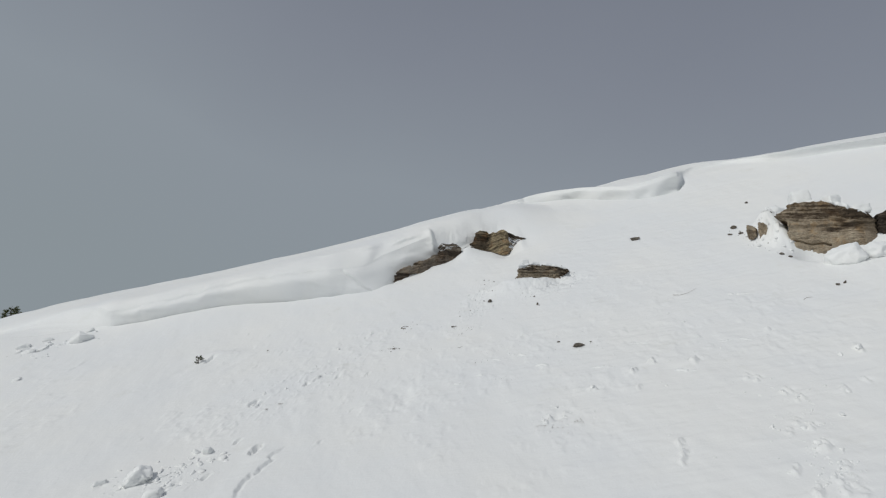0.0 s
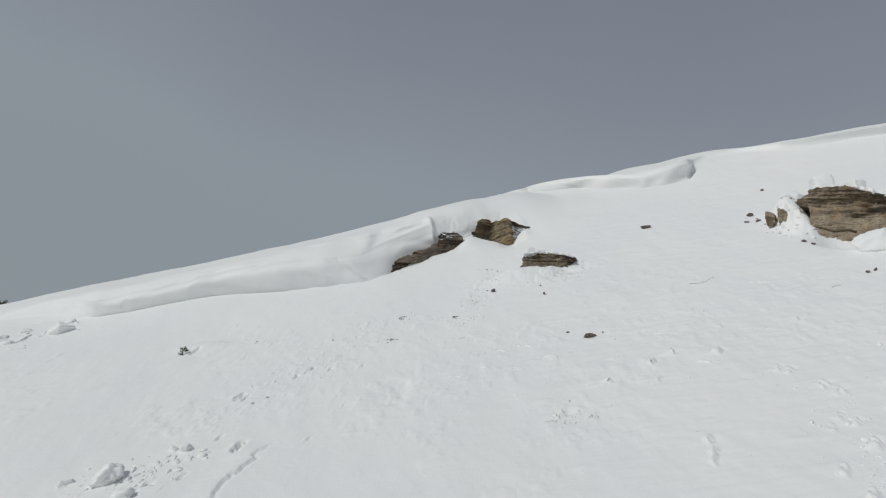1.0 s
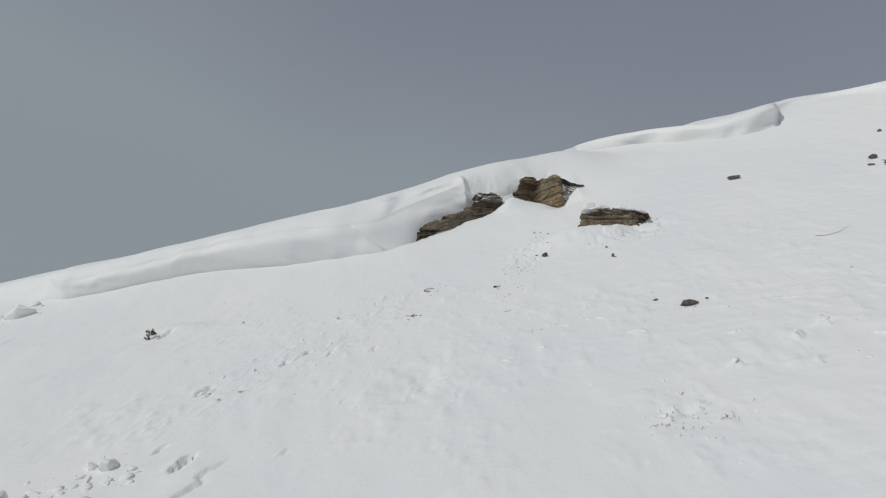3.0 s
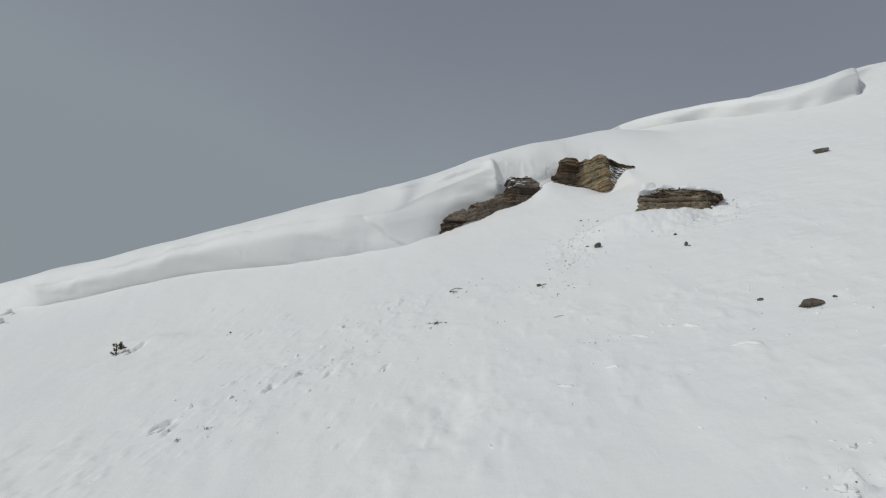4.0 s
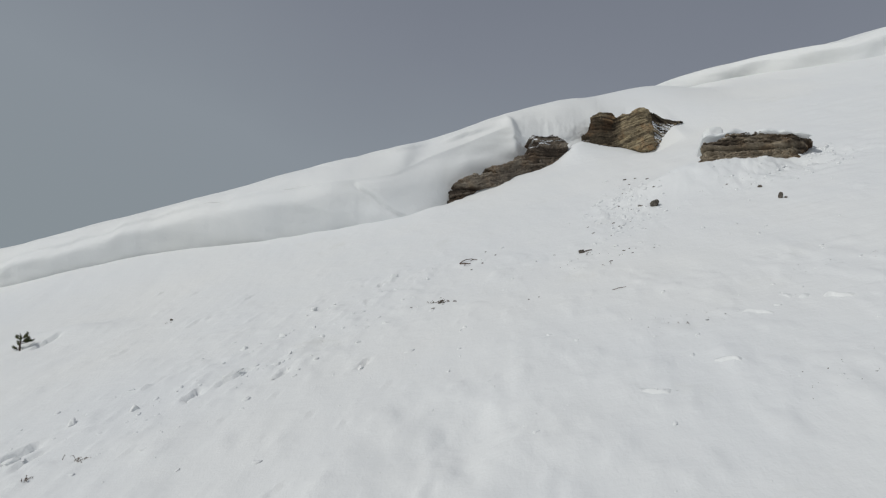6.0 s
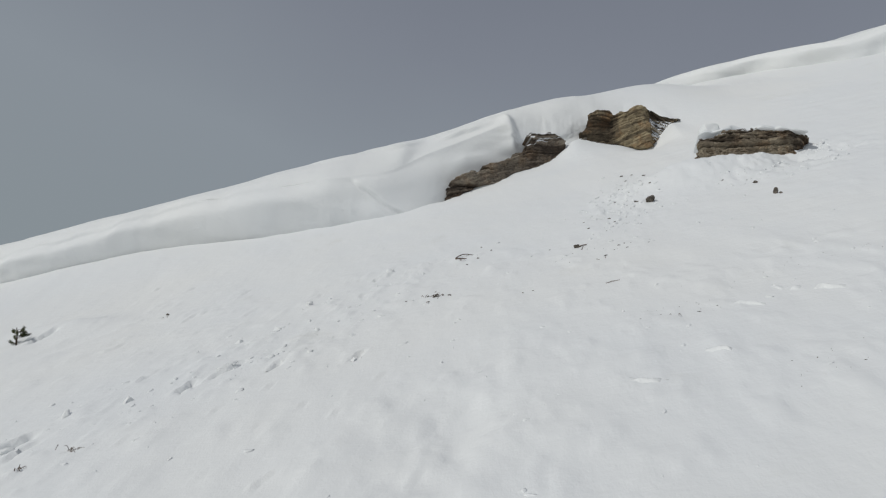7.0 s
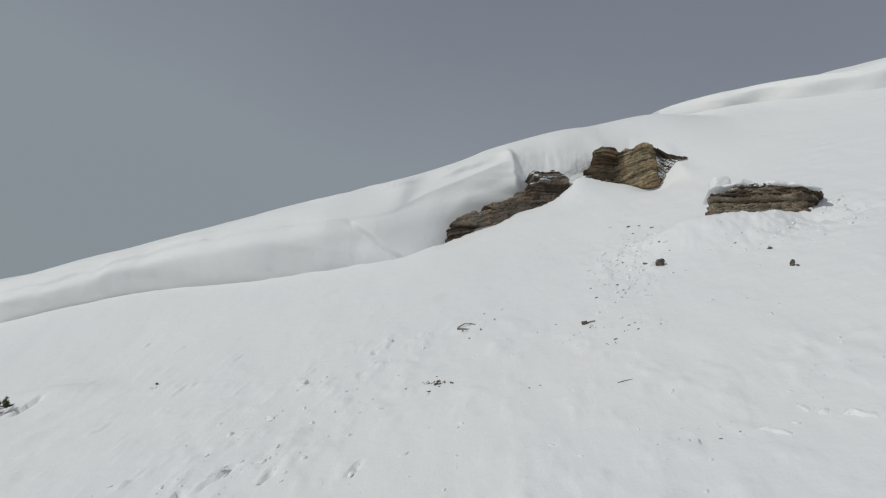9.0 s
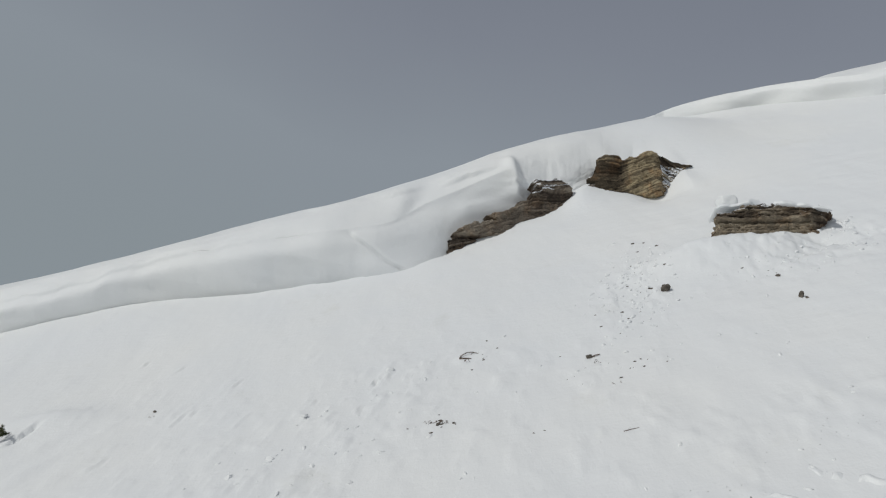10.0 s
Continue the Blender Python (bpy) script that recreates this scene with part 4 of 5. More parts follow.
def snow_ridge(x, y, turn, length, height, seed):
    """A low streak of wind-carved snow: a short steep front and a long run-out behind it."""
    c, k = math.cos(radians(turn)), math.sin(radians(turn))
    a = np.linspace(-1.3, 1.3, 53)[None, :] * length + np.zeros((10, 1))
    deep = min(0.75, 0.3 + 0.6 * length)
    across = deep * np.array([-0.10, -0.05, -0.03, -0.01, 0.01, 0.04, 0.08, 0.12, 0.17, 0.22])[:, None] * (0.6 + 0.4 * smooth(1.3 * length, 0, np.abs(a)))
    b = across + 0.10 * length * fbm(a / 0.30, a * 0, seed, 3)
    tall = height * smooth(-0.5, 0.4, 0.35 + fbm(a / 0.20, a * 0 + 4, seed + 5, 3)) * smooth(1.25 * length, 0.3 * length, np.abs(a)) - 0.014
    rise = np.array([-0.4, 0, 0.5, 0.9, 1.0, 0.95, 0.8, 0.55, 0.25, -0.4])[:, None]
    px, py = x + a * c - b * k, y + a * k + b * c
    z = slope(px.ravel(), py.ravel()).reshape(px.shape) + np.where(rise < 0, -0.03, rise * tall)
    faces = [(r * 53 + q, r * 53 + q + 1, r * 53 + q + 54, r * 53 + q + 53) for r in range(9) for q in range(52)]
    base = np.array([x, y, float(slope(np.array([x]), np.array([y]))[0])])
    ob = new("snow_ridge", joined("snow_ridge", np.stack([px, py, z], -1).reshape(-1, 3) - base, faces, SNOW_BLOCK))
    ob.location = base
    return tagged(ob, "low crisp wind-carved ridge of white snow", "snow ridge", "wind ridges on the slope")


for k, (bx, by, turn, ln, br, h) in enumerate(RIDGELETS):
    snow_ridge(bx, by, turn, ln, 0.8 * h, 330 + 9 * k)
PLATES = [(-6.28, 27.15, 0.34, 0.09, 0.12, 55), (-7.15, 27.0, 0.16, 0.12, 0.12, 20), (-8.07, 26.8, 0.17, 0.12, 0.12, 15), (-5.63, 29.3, 0.16, 0.08, 0.09, 50), (-5.42, 30.5, 0.14, 0.08, 0.09, 50),
          (-3.89, 31.8, 0.20, 0.08, 0.10, 40), (-5.86, 27.7, 0.32, 0.06, 0.08, 55), (-3.46, 27.2, 0.16, 0.06, 0.08, 120), (-5.15, 27.9, 0.20, 0.07, 0.09, 40), (-6.23, 28.9, 0.16, 0.06, 0.07, 45),
          (-4.68, 28.9, 0.09, 0.06, 0.06, 40), (-3.8, 28.3, 0.1, 0.05, 0.06, 45), (-8.25, 25.9, 0.3, 0.09, 0.1, 40)]
for k, (bx, by, sx, sy, sz, turn) in enumerate(PLATES):
    tagged(put_lump("snow_chunk", SNOW_BLOCK, bx, by, (sx * 0.6, sy * 0.9, sz * 0.7), 70 + k, turn, 0.50, 3, 8, 0.3),
           "small wind-hardened snow chunk on the slope", "snow chunk", "snow chunks on the slope")
CLODS = [(12.0, 19.9, 0.15), (12.25, 19.4, 0.14), (15.9, 21.4, 0.2), (15.2, 21.4, 0.15), (11.4, 17.7, 0.15), (11.3, 16.8, 0.2), (10.6, 18.1, 0.12), (4.4, 21.7, 0.1), (4.6, 21.0, 0.1), (3.8, 20.85, 0.13), (5.95, 22.4, 0.11), (7.75, 23.1, 0.1), (12.9, 18.1, 0.15), (13.9, 19.2, 0.14)]
for k, (bx, by, r) in enumerate(CLODS):
    tagged(put_lump("snow_clod", SNOW_BLOCK, bx, by, (r * 0.9, r * 0.7, r * 0.55), 100 + k, 37 * k, 0.50, 3, 8, 0.35),
           "rounded clod of white snow", "snow clod", "snow clods on the slope")
tagged(put_lump("snow_mound", SNOW_BLOCK, 20.7, 28.6, (1.0, 0.7, 0.80), 131, 0, 0.35, 4, 6, 0.16, lift=0.10), "rounded heap of snow against the tan rock", "snow heap", "heaps by the rock")
tagged(put_lump("snow_mound", SNOW_BLOCK, 22.3, 28.5, (0.80, 0.6, 0.50), 132, 0, 0.35, 4, 6, 0.18, lift=0.05), "rounded heap of snow against the tan rock", "snow heap", "heaps by the rock")



def square_block(x, y, z, size, turn, seed, label):
    """A cut-edged block of snow with worn corners."""
    bm = bmesh.new()
    bmesh.ops.create_cube(bm, size=2.0)
    bmesh.ops.subdivide_edges(bm, edges=bm.edges[:], cuts=9, use_grid_fill=True)
    o = Vector((seed * 3.1, seed * 1.7, 0))
    for v in bm.verts:
        p = v.co.copy()
        r = max(0.0, p.length - 1.25)
        v.co = p * (1 - 0.22 * r) * (1 + 0.09 * noise.fractal(p * 1.8 + o, 0.7, 2.0, 4))
        v.co = Vector((v.co.x * size[0], v.co.y * size[1], v.co.z * size[2]))
    me = bpy.data.meshes.new("snow_block")
    bm.to_mesh(me)
    bm.free()
    me.polygons.foreach_set("use_smooth", [True] * len(me.polygons))
    me.materials.append(SNOW_BLOCK)
    ob = new("snow_block", me)
    ob.matrix_basis = pose(x, y, z, 4, -3, turn)
    return tagged(ob, label, "snow block", "fallen snow blocks")


square_block(20.75, 31.75, 15.10, (0.50, 0.5, 0.46), -12, 1, "square-cut block of snow sitting on the tan rock")
square_block(22.2, 31.3, 14.85, (0.36, 0.4, 0.25), 14, 2, "square-cut block of snow sitting on the tan rock")
square_block(23.5, 30.9, 14.10, (0.45, 0.4, 0.26), -5, 3, "square-cut block of snow sitting on the tan rock")
for bx, by, size, turn, k in ((-22.6, 36.75, (1.05, 0.6, 0.72), 18, 6), (-22.95, 38.05, (0.42, 0.30, 0.26), 30, 11)):
    tagged(put_lump("snow_block", SNOW_BLOCK, bx, by, size, 260 + k, turn, 0.45, 4, 13, 0.10), "angular slab of snow fallen from the cornice's end", "snow block", "fallen snow blocks")
square_block(5.02, 34.85, 12.42, (0.22, 0.22, 0.15), 8, 4, "square-cut block of snow sitting on the brown slab")
square_block(5.75, 34.85, 12.32, (0.14, 0.14, 0.09), -20, 5, "square-cut block of snow sitting on the brown slab")
for k, (bx, by, sz) in enumerate([(20.4, 34.0, (0.6, 0.4, 0.5))]):
    tagged(put_lump("snow_mound", SNOW_BLOCK, bx, by, sz, 231 + k, 20 * k, 0.52, 4, 6, 0.16), "rough heap of broken snow beside the tan rock", "snow heap", "heaps by the rock")
RUBBLE = [(19.45, 32.4, 0.12), (19.2, 31.9, 0.09), (19.5, 31.3, 0.10), (19.9, 33.8, 0.14), (20.5, 33.7, 0.20), (18.6, 32.4, 0.10), (19.05, 32.7, 0.10),
          (18.2, 32.2, 0.12), (23.2, 32.0, 0.32), (24.3, 31.5, 0.35), (25.3, 31.2, 0.32), (23.6, 29.3, 0.3), (20.3, 34.2, 0.5), (20.9, 34.5, 0.55), (21.6, 34.7, 0.5)]
for k, (bx, by, r) in enumerate(RUBBLE):
    tagged(put_lump("snow_block", SNOW_BLOCK, bx, by, (r * 1.2, r, r * 0.9), 160 + k, 50 * k, 0.25, 3, 8, 0.22), "small tumbled block of white snow", "snow block", "fallen snow blocks")
rng = np.random.default_rng(5)
bits = field(rng, -5.3, 28.3, 4.2, 1.9, 190, 0.015, 0.075, 0.4, 48) + field(rng, -9.6, 21.0, 2.2, 1.3, 150, 0.015, 0.15, 0.55) + field(rng, -24, 36.3, 2.5, 1.6, 30, 0.04, 0.2, 0.7)
bits += field(rng, 11.6, 18.4, 2.0, 3.2, 150, 0.012, 0.06, 0.5) + field(rng, 4.4, 21.2, 1.2, 1.2, 80, 0.012, 0.05, 0.5) + field(rng, 10.9, 15.6, 0.8, 1.4, 120, 0.012, 0.07, 0.6)
bits += field(rng, 7.6, 18.0, 0.5, 1.3, 8, 0.01, 0.04, 0.45) + field(rng, 6.0, 33.2, 2.2, 0.9, 110, 0.015, 0.07, 0.6) + field(rng, 7.6, 34.3, 0.5, 0.5, 30, 0.02, 0.08, 0.7) + field(rng, 19.0, 32.3, 2.2, 1.8, 70, 0.03, 0.16, 0.45)
bits += field(rng, 2.1, 33.6, 1.0, 2.6, 420, 0.012, 0.065, 0.5, -12) + field(rng, 1.0, 27.5, 6.0, 5.0, 120, 0.012, 0.05, 0.6) + field(rng, 9.0, 27.0, 6.0, 6.0, 120, 0.015, 0.07, 0.6)
strewn("snow_debris", SNOW_BLOCK, bits, "scattered crumbs of white snow on the slope", "snow debris", 2, 6, 0.35)

# loose stones: x, y, half sizes, turn
STONES_a = [(12.55, 37.0, 0.36, 0.24, 0.20, 20), (6.28, 26.3, 0.44, 0.15, 0.14, 15), (18.85, 26.7, 0.13, 0.10, 0.10, 0), (19.25, 26.75, 0.10, 0.09, 0.10, 40),
            (20.8, 38.2, 0.13, 0.1, 0.1, 0), (18.3, 35.3, 0.24, 0.18, 0.15, 10), (17.7, 34.6, 0.2, 0.12, 0.08, -20), (18.2, 34.2, 0.18, 0.12, 0.1, 0),
            (2.72, 33.0, 0.18, 0.14, 0.16, 115)]
STONES_b = [(5.22, 31.5, 0.07, 0.07, 0.11, 0), (5.30, 31.42, 0.04, 0.04, 0.04, 0), (6.9, 26.5, 0.08, 0.05, 0.05, 0), (5.5, 27.1, 0.1, 0.05, 0.05, 0),
            (2.0, 40.4, 0.17, 0.1, 0.09, 0), (0.56, 30.9, 0.10, 0.06, 0.08, 15), (5.19, 32.54, 0.07, 0.045, 0.05, 20), (-9.5, 31.8, 0.06, 0.04, 0.05, 0),
            (18.7, 30.9, 0.18, 0.12, 0.1, 0), (18.95, 30.5, 0.2, 0.1, 0.08, 20)]
for k, (bx, by, sx, sy, sz, turn) in enumerate(STONES_a + STONES_b):
    tagged(put_lump("stone", STONE, bx, by, (sx, sy, sz), 150 + k, turn, 0.3, 3, 16, 0.14, flat=True),
           "dark brown stone lying in the snow" if max(sx, sy) > 0.16 else "small dark stone half sunk in snow", "stone", "loose stones on the slope")
# flat chips broken off the outcrops: x, y, half length, turn
CHIPS_a = [(2.57, 36.1, 0.11, 25), (2.87, 36.0, 0.10, 5), (3.15, 35.6, 0.13, 40), (2.57, 35.5, 0.08, 10), (1.55, 32.5, 0.08, -10), (1.62, 32.15, 0.06, 20), (0.93, 32.6, 0.06, 0),
           (0.97, 32.0, 0.07, 35), (2.93, 33.8, 0.08, 30), (2.40, 33.25, 0.14, 5), (4.61, 33.1, 0.06, 30), (2.2, 34.6, 0.06, 50)]
CHIPS_b = [(1.9, 33.6, 0.07, 15), (2.6, 34.4, 0.05, 0), (-2.45, 29.65, 0.07, 35), (-2.62, 29.6, 0.06, 25), (-2.3, 29.55, 0.05, 0), (-2.5, 29.85, 0.05, 10), (-3.05, 29.5, 0.05, 0),
           (-1.68, 32.45, 0.07, 60), (-1.41, 32.0, 0.06, 50), (1.04, 30.0, 0.08, 25), (-0.69, 28.8, 0.05, 0), (-0.5, 28.82, 0.04, 0), (-0.04, 31.2, 0.05, 0)]
for k, (bx, by, r, turn) in enumerate(CHIPS_a + CHIPS_b):
    tagged(put_lump("stone_chip", STONE, bx, by, (r * 0.62, r * 0.34, r * 0.26), 500 + k, turn, 0.42, 2, 9, 0.2, flat=True), "flat dark rock chip lying on the snow", "stone chip", "rock chips on the slope")
peb = field(rng, 8.2, 26.9, 3.0, 0.3, 70, 0.004, 0.011, 0.5) + field(rng, 2.0, 33.4, 0.9, 2.6, 46, 0.006, 0.030, 0.4, -12) + field(rng, 4.5, 27.6, 3.0, 0.3, 70, 0.004, 0.011, 0.5) + field(rng, 2.9, 24.6, 1.0, 0.4, 34, 0.004, 0.013, 0.5) + field(rng, 7.0, 26.0, 2.5, 0.8, 40, 0.004, 0.010, 0.5) + field(rng, 5.2, 33.0, 1.2, 0.5, 22, 0.008, 0.028, 0.5) + field(rng, 18.5, 33.5, 1.4, 1.6, 22, 0.03, 0.10, 0.5) + field(rng, 1.7, 26.7, 0.6, 0.3, 20, 0.005, 0.018, 0.6)
peb += field(rng, 6.8, 26.3, 1.6, 0.4, 14, 0.008, 0.02, 0.5) + field(rng, 4.4, 20.6, 0.9, 0.5, 40, 0.006, 0.022, 0.5) + field(rng, -2.5, 29.55, 0.35, 0.2, 14, 0.02, 0.05, 0.6) + field(rng, -2.0, 31.75, 0.5, 0.3, 8, 0.015, 0.04, 0.5) + field(rng, 0.9, 30.3, 1.2, 0.7, 14, 0.012, 0.035, 0.5)
strewn("stone_chips", STONE, peb, "dark rock chips scattered over the snow", "stone chips", 1)


# ---- more rock beside the large block, and its fallen pieces ----
OUT_E = [(0.0, 12.75), (0.05, 13.65), (0.6, 13.95), (1.7, 13.85), (2.5, 13.3), (2.6, 12.4), (1.2, 12.2), (0.3, 12.3)]
tagged(bedded_rock("rock_outcrop", ROCK_DARK, (24.1, 30.6), (26.5, 30.2), OUT_E, 1.4, 13, lambda u, v: v + 0.1 * u, 0.16, 0.12, 0.06, paint=lambda u, v, tone: (tone - 0.25, 0 * u, 0 * u - 0.6)),
       "dark sandstone rock beside the large tan block", "rock", "outcrops on the slope")
for k, (u0, w, z0, h, y0) in enumerate([(17.85, 0.56, 13.15, 0.80, 32.75), (18.53, 0.55, 12.9, 1.2, 32.7)]):
    out = [(0.05, z0), (0.0, z0 + 0.6 * h), (0.08, z0 + h), (0.7 * w, z0 + 0.95 * h), (w, z0 + 0.8 * h), (0.9 * w, z0 + 0.1 * h), (0.6 * w, z0 - 0.1)]
    tagged(bedded_rock("rock_slab", ROCK_TAN, (u0, y0), (u0 + 2, y0 - 0.3), out, 0.4, 15 + k, lambda u, v: v + 0.2 * u, 0.3, 0.04, 0.03, bevel=0.02, skew=0.5, ragged=0.012, paint=fallen_paint),
           "upright slab of tan rock standing in snow", "rock", "fallen slabs by the large rock")


# ---- snow lying on the rocks ----
def snow_cap(name, start, end, heights, width, thick, seed, label, lumps=()):
    """A lumpy ribbon of snow over a rock's top edge. heights: (along, top of rock)."""
    o, d = np.array(start, float), np.array(end, float) - np.array(start, float)
    ln = np.hypot(*d)
    along = d / ln
    into = np.array([-along[1], along[0]])
    us = np.arange(heights[0][0], heights[-1][0] + 0.01, 0.05)
    ws = np.linspace(0, 1, 15)
    top = np.interp(us, *zip(*heights))
    verts = []
    ends = smooth(us[0], us[0] + 0.2, us) * smooth(us[-1], us[-1] - 0.25, us)
    for w in ws:
        y = -0.10 + w * width + 0.10 * fbm(us / 0.3, us * 0 + w, seed, 3) * (1 - w)
        h = thick * (0.7 + 0.6 * fbm(us / 0.5, us * 0 + w * 2, seed + 4, 3))
        for lu, lr, lh in lumps:
            h = h + lh * np.exp(-((us - lu) / lr) ** 4) * math.exp(-((w - 0.25) / 0.3) ** 4)
        z = top + np.maximum(h, 0.02) * ends * math.sin(math.pi * min(1, 0.08 + w * 1.1) ** 0.5) ** 0.6 + 0.10 * w * width - 0.03 - 0.05 * (w == 0)
        verts.append(np.stack([o[0] + along[0] * us + into[0] * y, o[1] + along[1] * us + into[1] * y, z], -1))
    n = len(us)
    under = np.array(verts)
    under[..., 2] = np.minimum(under[..., 2] - 0.05, top - 0.06)
    v = np.concatenate([np.array(verts).reshape(-1, 3), under.reshape(-1, 3)])
    m = n * len(ws)
    faces = []
    for a in range(len(ws) - 1):
        for b in range(n - 1):
            q = a * n + b
            faces += [(q, q + 1, q + 1 + n, q + n), (m + q + n, m + q + n + 1, m + q + 1, m + q)]
    for b in range(n - 1):
        e = (len(ws) - 1) * n + b
        faces += [(b + 1, b, m + b, m + b + 1), (e, e + 1, m + e + 1, m + e)]
    for a in range(len(ws) - 1):
        q, r = a * n, a * n + n - 1
        faces += [(q, q + n, m + q + n, m + q), (r + n, r, m + r, m + r + n)]
    return tagged(new(name, joined(name, v, faces, SNOW_BLOCK)), label, "lying snow", "snow on the rocks")


snow_cap("snow_crust", (4.5, 34.5), (7.4, 34.2), [(0.10, 12.18), (1.1, 12.16), (1.9, 12.06), (2.6, 11.92), (2.9, 11.86)], 1.3, 0.10, 201, "thin crust of snow lying on the brown slab", [(0.38, 0.28, 0.04), (1.15, 0.18, 0.10), (1.7, 0.15, 0.08), (2.1, 0.25, 0.05)])
snow_cap("snow_crust", (19.7, 31.6), (23.5, 30.4), [(0.25, 14.70), (0.6, 14.72), (1.4, 14.70), (2.3, 14.55), (2.9, 14.15), (4.0, 13.78)], 2.0, 0.22, 203, "thick uneven snow lying on the tan rock", [(3.0, 0.4, 0.2)])
snow_cap("snow_crust", (1.5, 41.3), (6.0, 41.3), [(0.95, 16.85), (1.45, 16.92), (1.82, 16.66), (2.84, 16.90), (3.1, 16.7), (4.2, 16.45)], 1.2, 0.15, 205, "soft cap of snow on the ochre rock")


# ---- plants ----
def tube(points, radii, sides=6):
    verts, faces = [], []
    for k, (p, r) in enumerate(zip(points, radii)):
        p = Vector(p)
        d = (Vector(points[min(k + 1, len(points) - 1)]) - Vector(points[max(k - 1, 0)])).normalized()
        q = d.to_track_quat("Z", "Y")
        verts += [tuple(p + q @ Vector((r * math.cos(6.2832 * a / sides), r * math.sin(6.2832 * a / sides), 0))) for a in range(sides)]
    for k in range(len(points) - 1):
        for a in range(sides):
            b = (a + 1) % sides
            faces.append((k * sides + a, k * sides + b, (k + 1) * sides + b, (k + 1) * sides + a))
    faces.append(tuple(reversed(range(sides))))
    faces.append(tuple(range(len(verts) - sides, len(verts))))
    return verts, faces


def needles(points, count, length, width, rng, spread=0.9):
    """Thin blades set round a line of points, as vertices and faces."""
    verts, faces = [], []
    pts = [Vector(p) for p in points]
    for _ in range(count):
        t = rng.random() * (len(pts) - 1)
        k = min(int(t), len(pts) - 2)
        base = pts[k].lerp(pts[k + 1], t - k)
        ahead = (pts[k + 1] - pts[k]).normalized()
        d = (ahead * 0.8 + Vector(rng.normal(size=3)) * spread).normalized()
        side = d.cross(Vector(rng.normal(size=3))).normalized() * width
        ln = length * rng.uniform(0.6, 1.2)
        up = d.cross(side).normalized() * width * 0.5
        n = len(verts)
        verts += [tuple(base - side), tuple(base + side), tuple(base + up), tuple(base + d * ln)]
        faces += [(n, n + 1, n + 3), (n + 1, n + 2, n + 3), (n + 2, n, n + 3)]
    return verts, faces


def part(name, verts, faces, material, parent, label="", flat=False):
    ob = new(name, joined(name, verts, faces, material, flat))
    ob.parent = parent
    return tagged(ob, label)


def pine_seedling(x, y, height):
    """A young pine, half snowed in: a bent stem and a few upswept branches with tufts of needles."""
    rng = np.random.default_rng(77)
    root = new("pine_seedling")
    z = float(slope(np.array([x]), np.array([y]))[0])
    root.location = (x, y, z - 0.03)
    stem = [(0.03, 0, -0.1), (-0.02, 0, height * 0.3), (-0.05, 0.01, height * 0.65), (-0.09, 0, height * 0.95)]
    part("stem", *tube(stem, [0.022, 0.018, 0.012, 0.005]), BARK, root)
    reach = [(-0.10, 0.30, 0.22), (0.16, 0.12, 0.20), (0.24, -0.02, 0.30), (-0.22, 0.06, 0.16), (0.05, 0.34, 0.26), (0.30, 0.22, 0.10), (-0.16, 0.20, 0.34), (0.13, 0.10, 0.36), (-0.06, -0.12, 0.14), (-0.02, -0.08, 0.40), (0.20, -0.10, 0.05)]
    for k, (dx, dy, dz) in enumerate(reach):
        t = 0.1 + 0.6 * k / len(reach)
        a = Vector(stem[1]).lerp(Vector(stem[3]), t) if k % 3 else Vector((0.0, 0.0, 0.02 + 0.05 * k / 3))
        b = a + Vector((dx * 1.75, dy * 0.7, dz * 0.75)) * height * 1.7 * rng.uniform(0.6, 0.85)
        mid = a.lerp(b, 0.5) - Vector((0, 0, 0.03))
        twig = part("twig", *tube([a, mid, b], [0.009, 0.007, 0.004], 5), BARK, root)
        part("needle_tuft", *needles([a.lerp(b, 0.45), mid.lerp(b, 0.5), b], 150, 0.07, 0.0055, rng, 0.6), NEEDLES, twig)
    return tagged(root, "small green pine seedling poking out of the snow", "seedling")


pine_seedling(-13.0, 31.25, 0.50)


def conifer(x, y, height):
    """A mountain fir: tapered trunk, drooping limbs set in rings, sprays of needles."""
    rng = np.random.default_rng(31)
    root = new("fir_tree")
    z = float(back(np.array([x]), np.array([y]))[0])
    root.location = (x, y, z - 0.3)
    part("trunk", *tube([(0, 0, 0), (0.05, 0, height * 0.4), (0, 0.05, height * 0.8), (0, 0, height)], [0.28, 0.2, 0.08, 0.02], 8), BARK, root)
    verts, faces, lv, lf = [], [], [], []
    h = height * 0.18
    while h < height * 0.985:
        reach = (1 - 0.93 * h / height) ** 0.5 * height * 0.165 * rng.uniform(0.75, 1.15)
        for _ in range(6):
            a = rng.uniform(0, 6.28)
            tip = (math.cos(a) * reach, math.sin(a) * reach, h + reach * rng.uniform(-0.15, 0.45))
            mid = (tip[0] * 0.5, tip[1] * 0.5, h + reach * 0.05)
            for store, got in (((lv, lf), tube([(0, 0, h), mid, tip], [0.035, 0.025, 0.01], 4)), ((verts, faces), needles([mid, tip], 26, 0.34, 0.05, rng, 0.9))):
                n = len(store[0])
                store[0].extend(got[0])
                store[1].extend([tuple(q + n for q in f) for f in got[1]])
        h += height * 0.018
    part("limbs", lv, lf, BARK, root)
    part("crown", verts, faces, NEEDLES, root, flat=True)
    return tagged(root, "dark green mountain fir showing above the ridge", "tree")


conifer(-58.3, 81.0, 16.8)


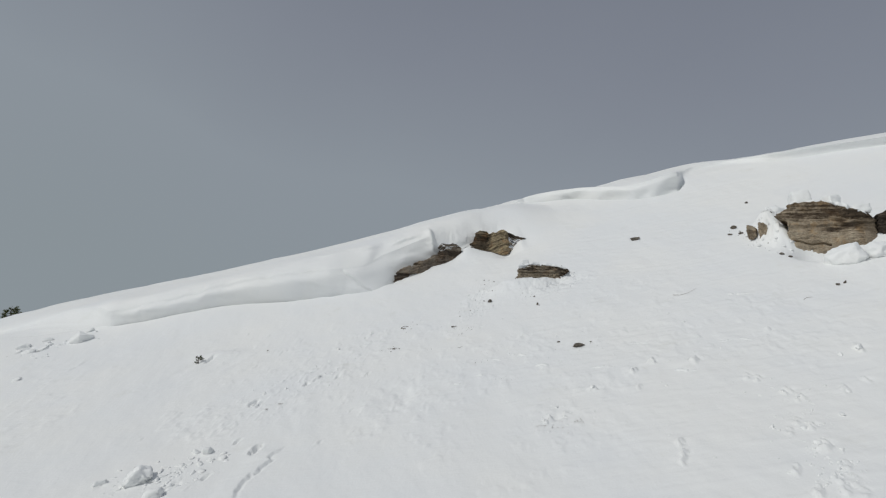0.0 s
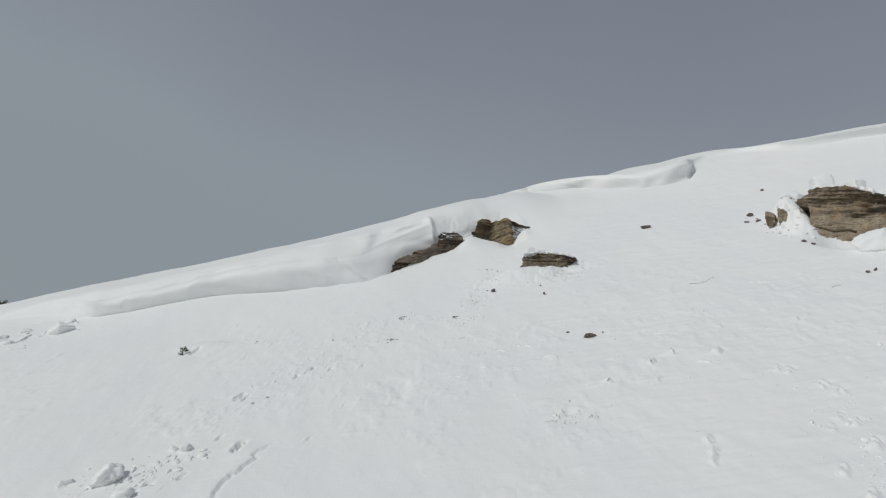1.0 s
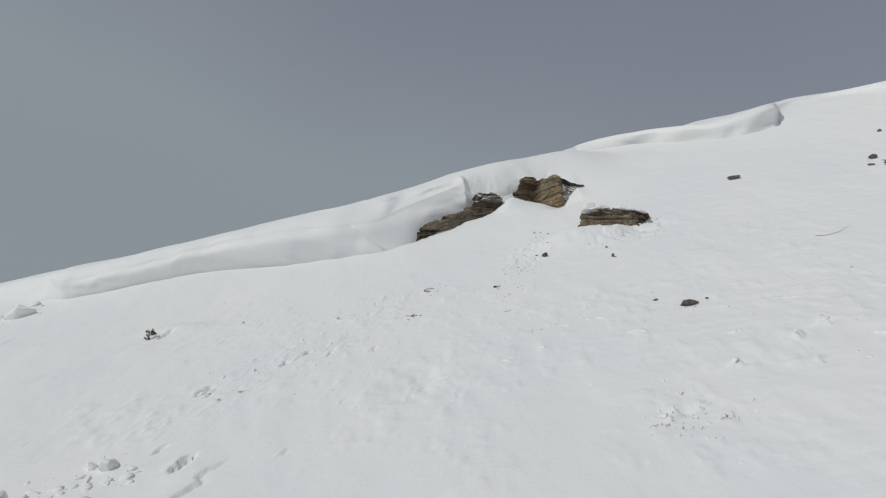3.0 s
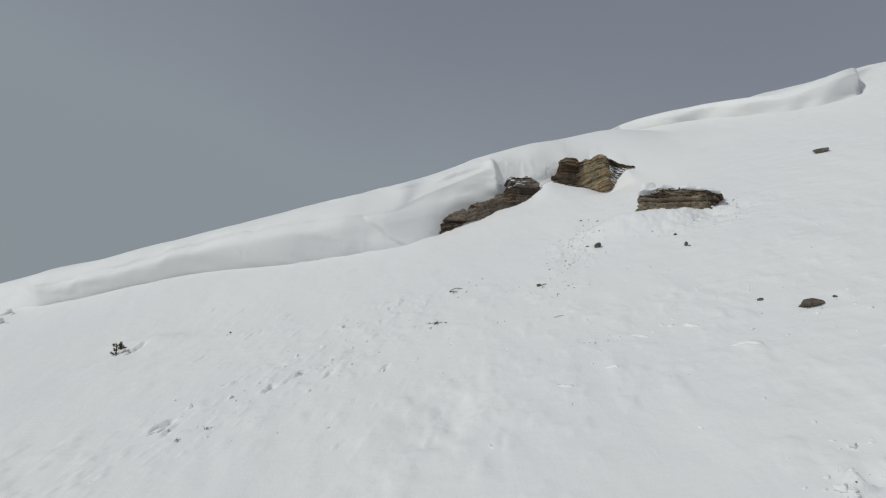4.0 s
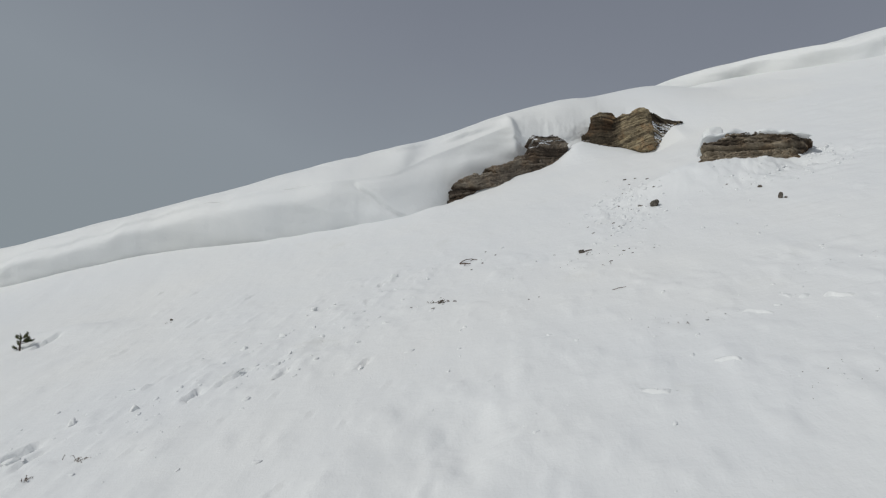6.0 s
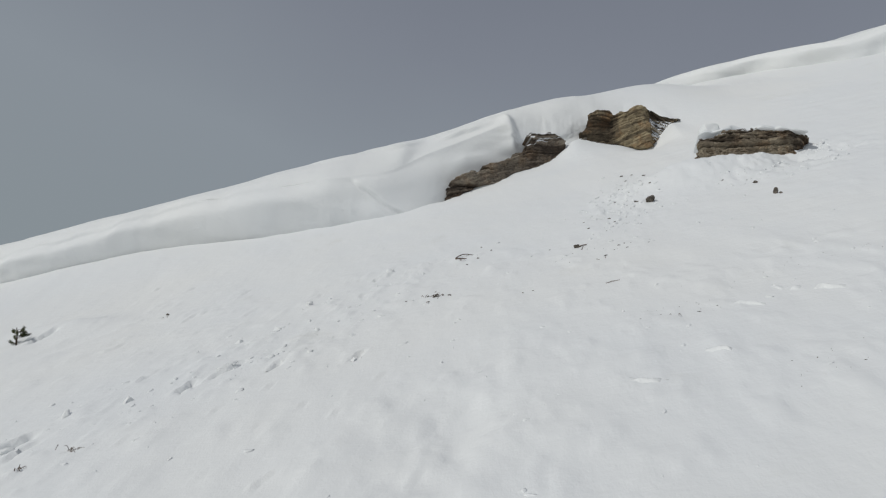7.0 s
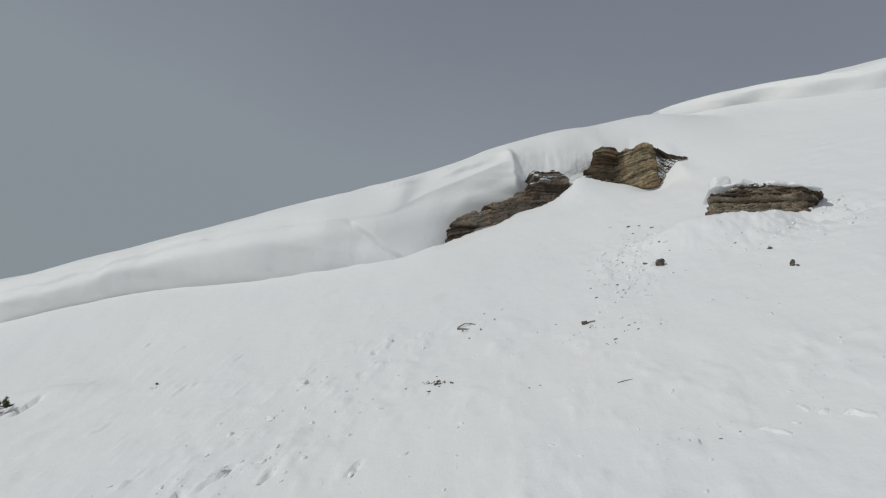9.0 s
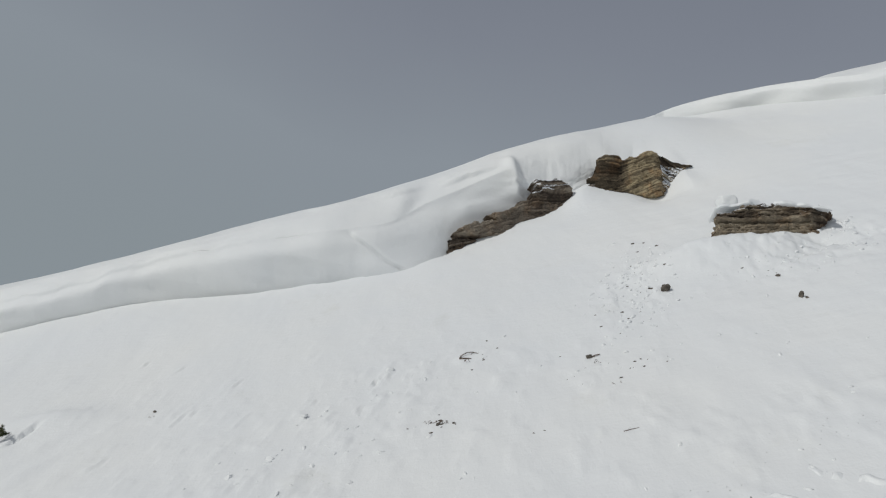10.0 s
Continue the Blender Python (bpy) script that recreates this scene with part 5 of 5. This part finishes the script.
def grass_tuft(x, y, count, length, seed):
    rng = np.random.default_rng(seed)
    root = new("grass_tuft")
    root.location = (x, y, float(slope(np.array([x]), np.array([y]))[0]))
    for _ in range(count):
        b = Vector((rng.normal(0, 0.10), rng.normal(0, 0.05), rng.uniform(-0.05, 0.0)))
        d = Vector((rng.normal(0.35, 0.6), rng.normal(0, 0.4), rng.uniform(0.02, 0.25))).normalized() * length * rng.uniform(0.5, 1.2)
        part("stalk", *tube([b, b + d * 0.55 + Vector((0, 0, 0.03)), b + d - Vector((0, 0, length * 0.15))], [0.005, 0.004, 0.002], 4), GRASS, root)
    return tagged(root, "dry brown grass stalks sticking out of the snow", "grass", "dry tufts on the slope")


for k, (gx, gy, cnt, ln) in enumerate([(-7.0, 25.65, 20, 0.12), (-7.5, 25.35, 12, 0.10), (-2.45, 29.6, 9, 0.13), (-2.6, 29.65, 6, 0.12), (-2.05, 31.7, 5, 0.26), (0.6, 30.68, 4, 0.22), (1.0, 29.85, 5, 0.12), (1.45, 26.6, 4, 0.08),
                                       (3.7, 20.6, 9, 0.12), (4.2, 20.4, 8, 0.12), (4.9, 20.5, 9, 0.16), (4.6, 19.9, 6, 0.1), (-9.45, 31.6, 3, 0.07), (-3.05, 29.7, 3, 0.08)]):
    grass_tuft(gx, gy, cnt, ln, 300 + k)


def dry_twig(x, y, bends, thick, label):
    """A bent stalk lying on the snow. bends: steps along x and y and the lift over the snow."""
    pts = []
    for dx, dy, lift in bends:
        ground = float(slope(np.array([x + dx]), np.array([y + dy]))[0])
        pts.append((dx, dy, ground + lift))
    base = pts[0][2]
    pts = [(a, b, c - base) for a, b, c in pts]
    ob = new("dry_twig", joined("dry_twig", *tube(pts, [thick * (1 - 0.6 * k / len(pts)) for k in range(len(pts))], 5), GRASS))
    ob.location = (x, y, base)
    return tagged(ob, label, "twig", "dry twigs on the slope")


dry_twig(-2.27, 31.78, [(0, 0, 0.01), (0.06, 0.07, 0.04), (0.16, 0.13, 0.06), (0.28, 0.16, 0.04), (0.42, 0.15, 0.0)], 0.014, "brown dry twig bent in an arc over the snow")
dry_twig(-2.27, 31.76, [(0, 0, 0.01), (0.12, 0.0, 0.02), (0.27, 0.0, 0.0)], 0.017, "short thick brown twig lying on the snow")
dry_twig(0.60, 30.9, [(0, 0, 0.02), (0.08, 0.01, 0.03), (0.18, 0.03, 0.02)], 0.016, "short brown twig beside a small stone")
dry_twig(4.35, 34.35, [(0, 0, 0.0), (0.12, 0.06, 0.10), (0.27, 0.10, 0.24)], 0.022, "dark stick leaning beside the brown slab")
dry_twig(0.79, 28.4, [(0, 0, 0.0), (0.12, 0.0, 0.015), (0.26, 0.02, 0.0)], 0.007, "thin brown twig lying on the snow")
dry_twig(11.9, 29.3, [(0, 0, 0.03), (0.25, -0.14, 0.02), (0.50, -0.20, 0.02), (0.75, -0.14, 0.02), (1.05, -0.02, 0.05), (1.25, 0.02, 0.08)], 0.008, "long thin dark twig lying on the snow")
dry_twig(16.8, 26.15, [(0, 0, 0.0), (0.2, 0.05, 0.03), (0.42, 0.0, 0.02)], 0.008, "thin brown twig lying on the snow")
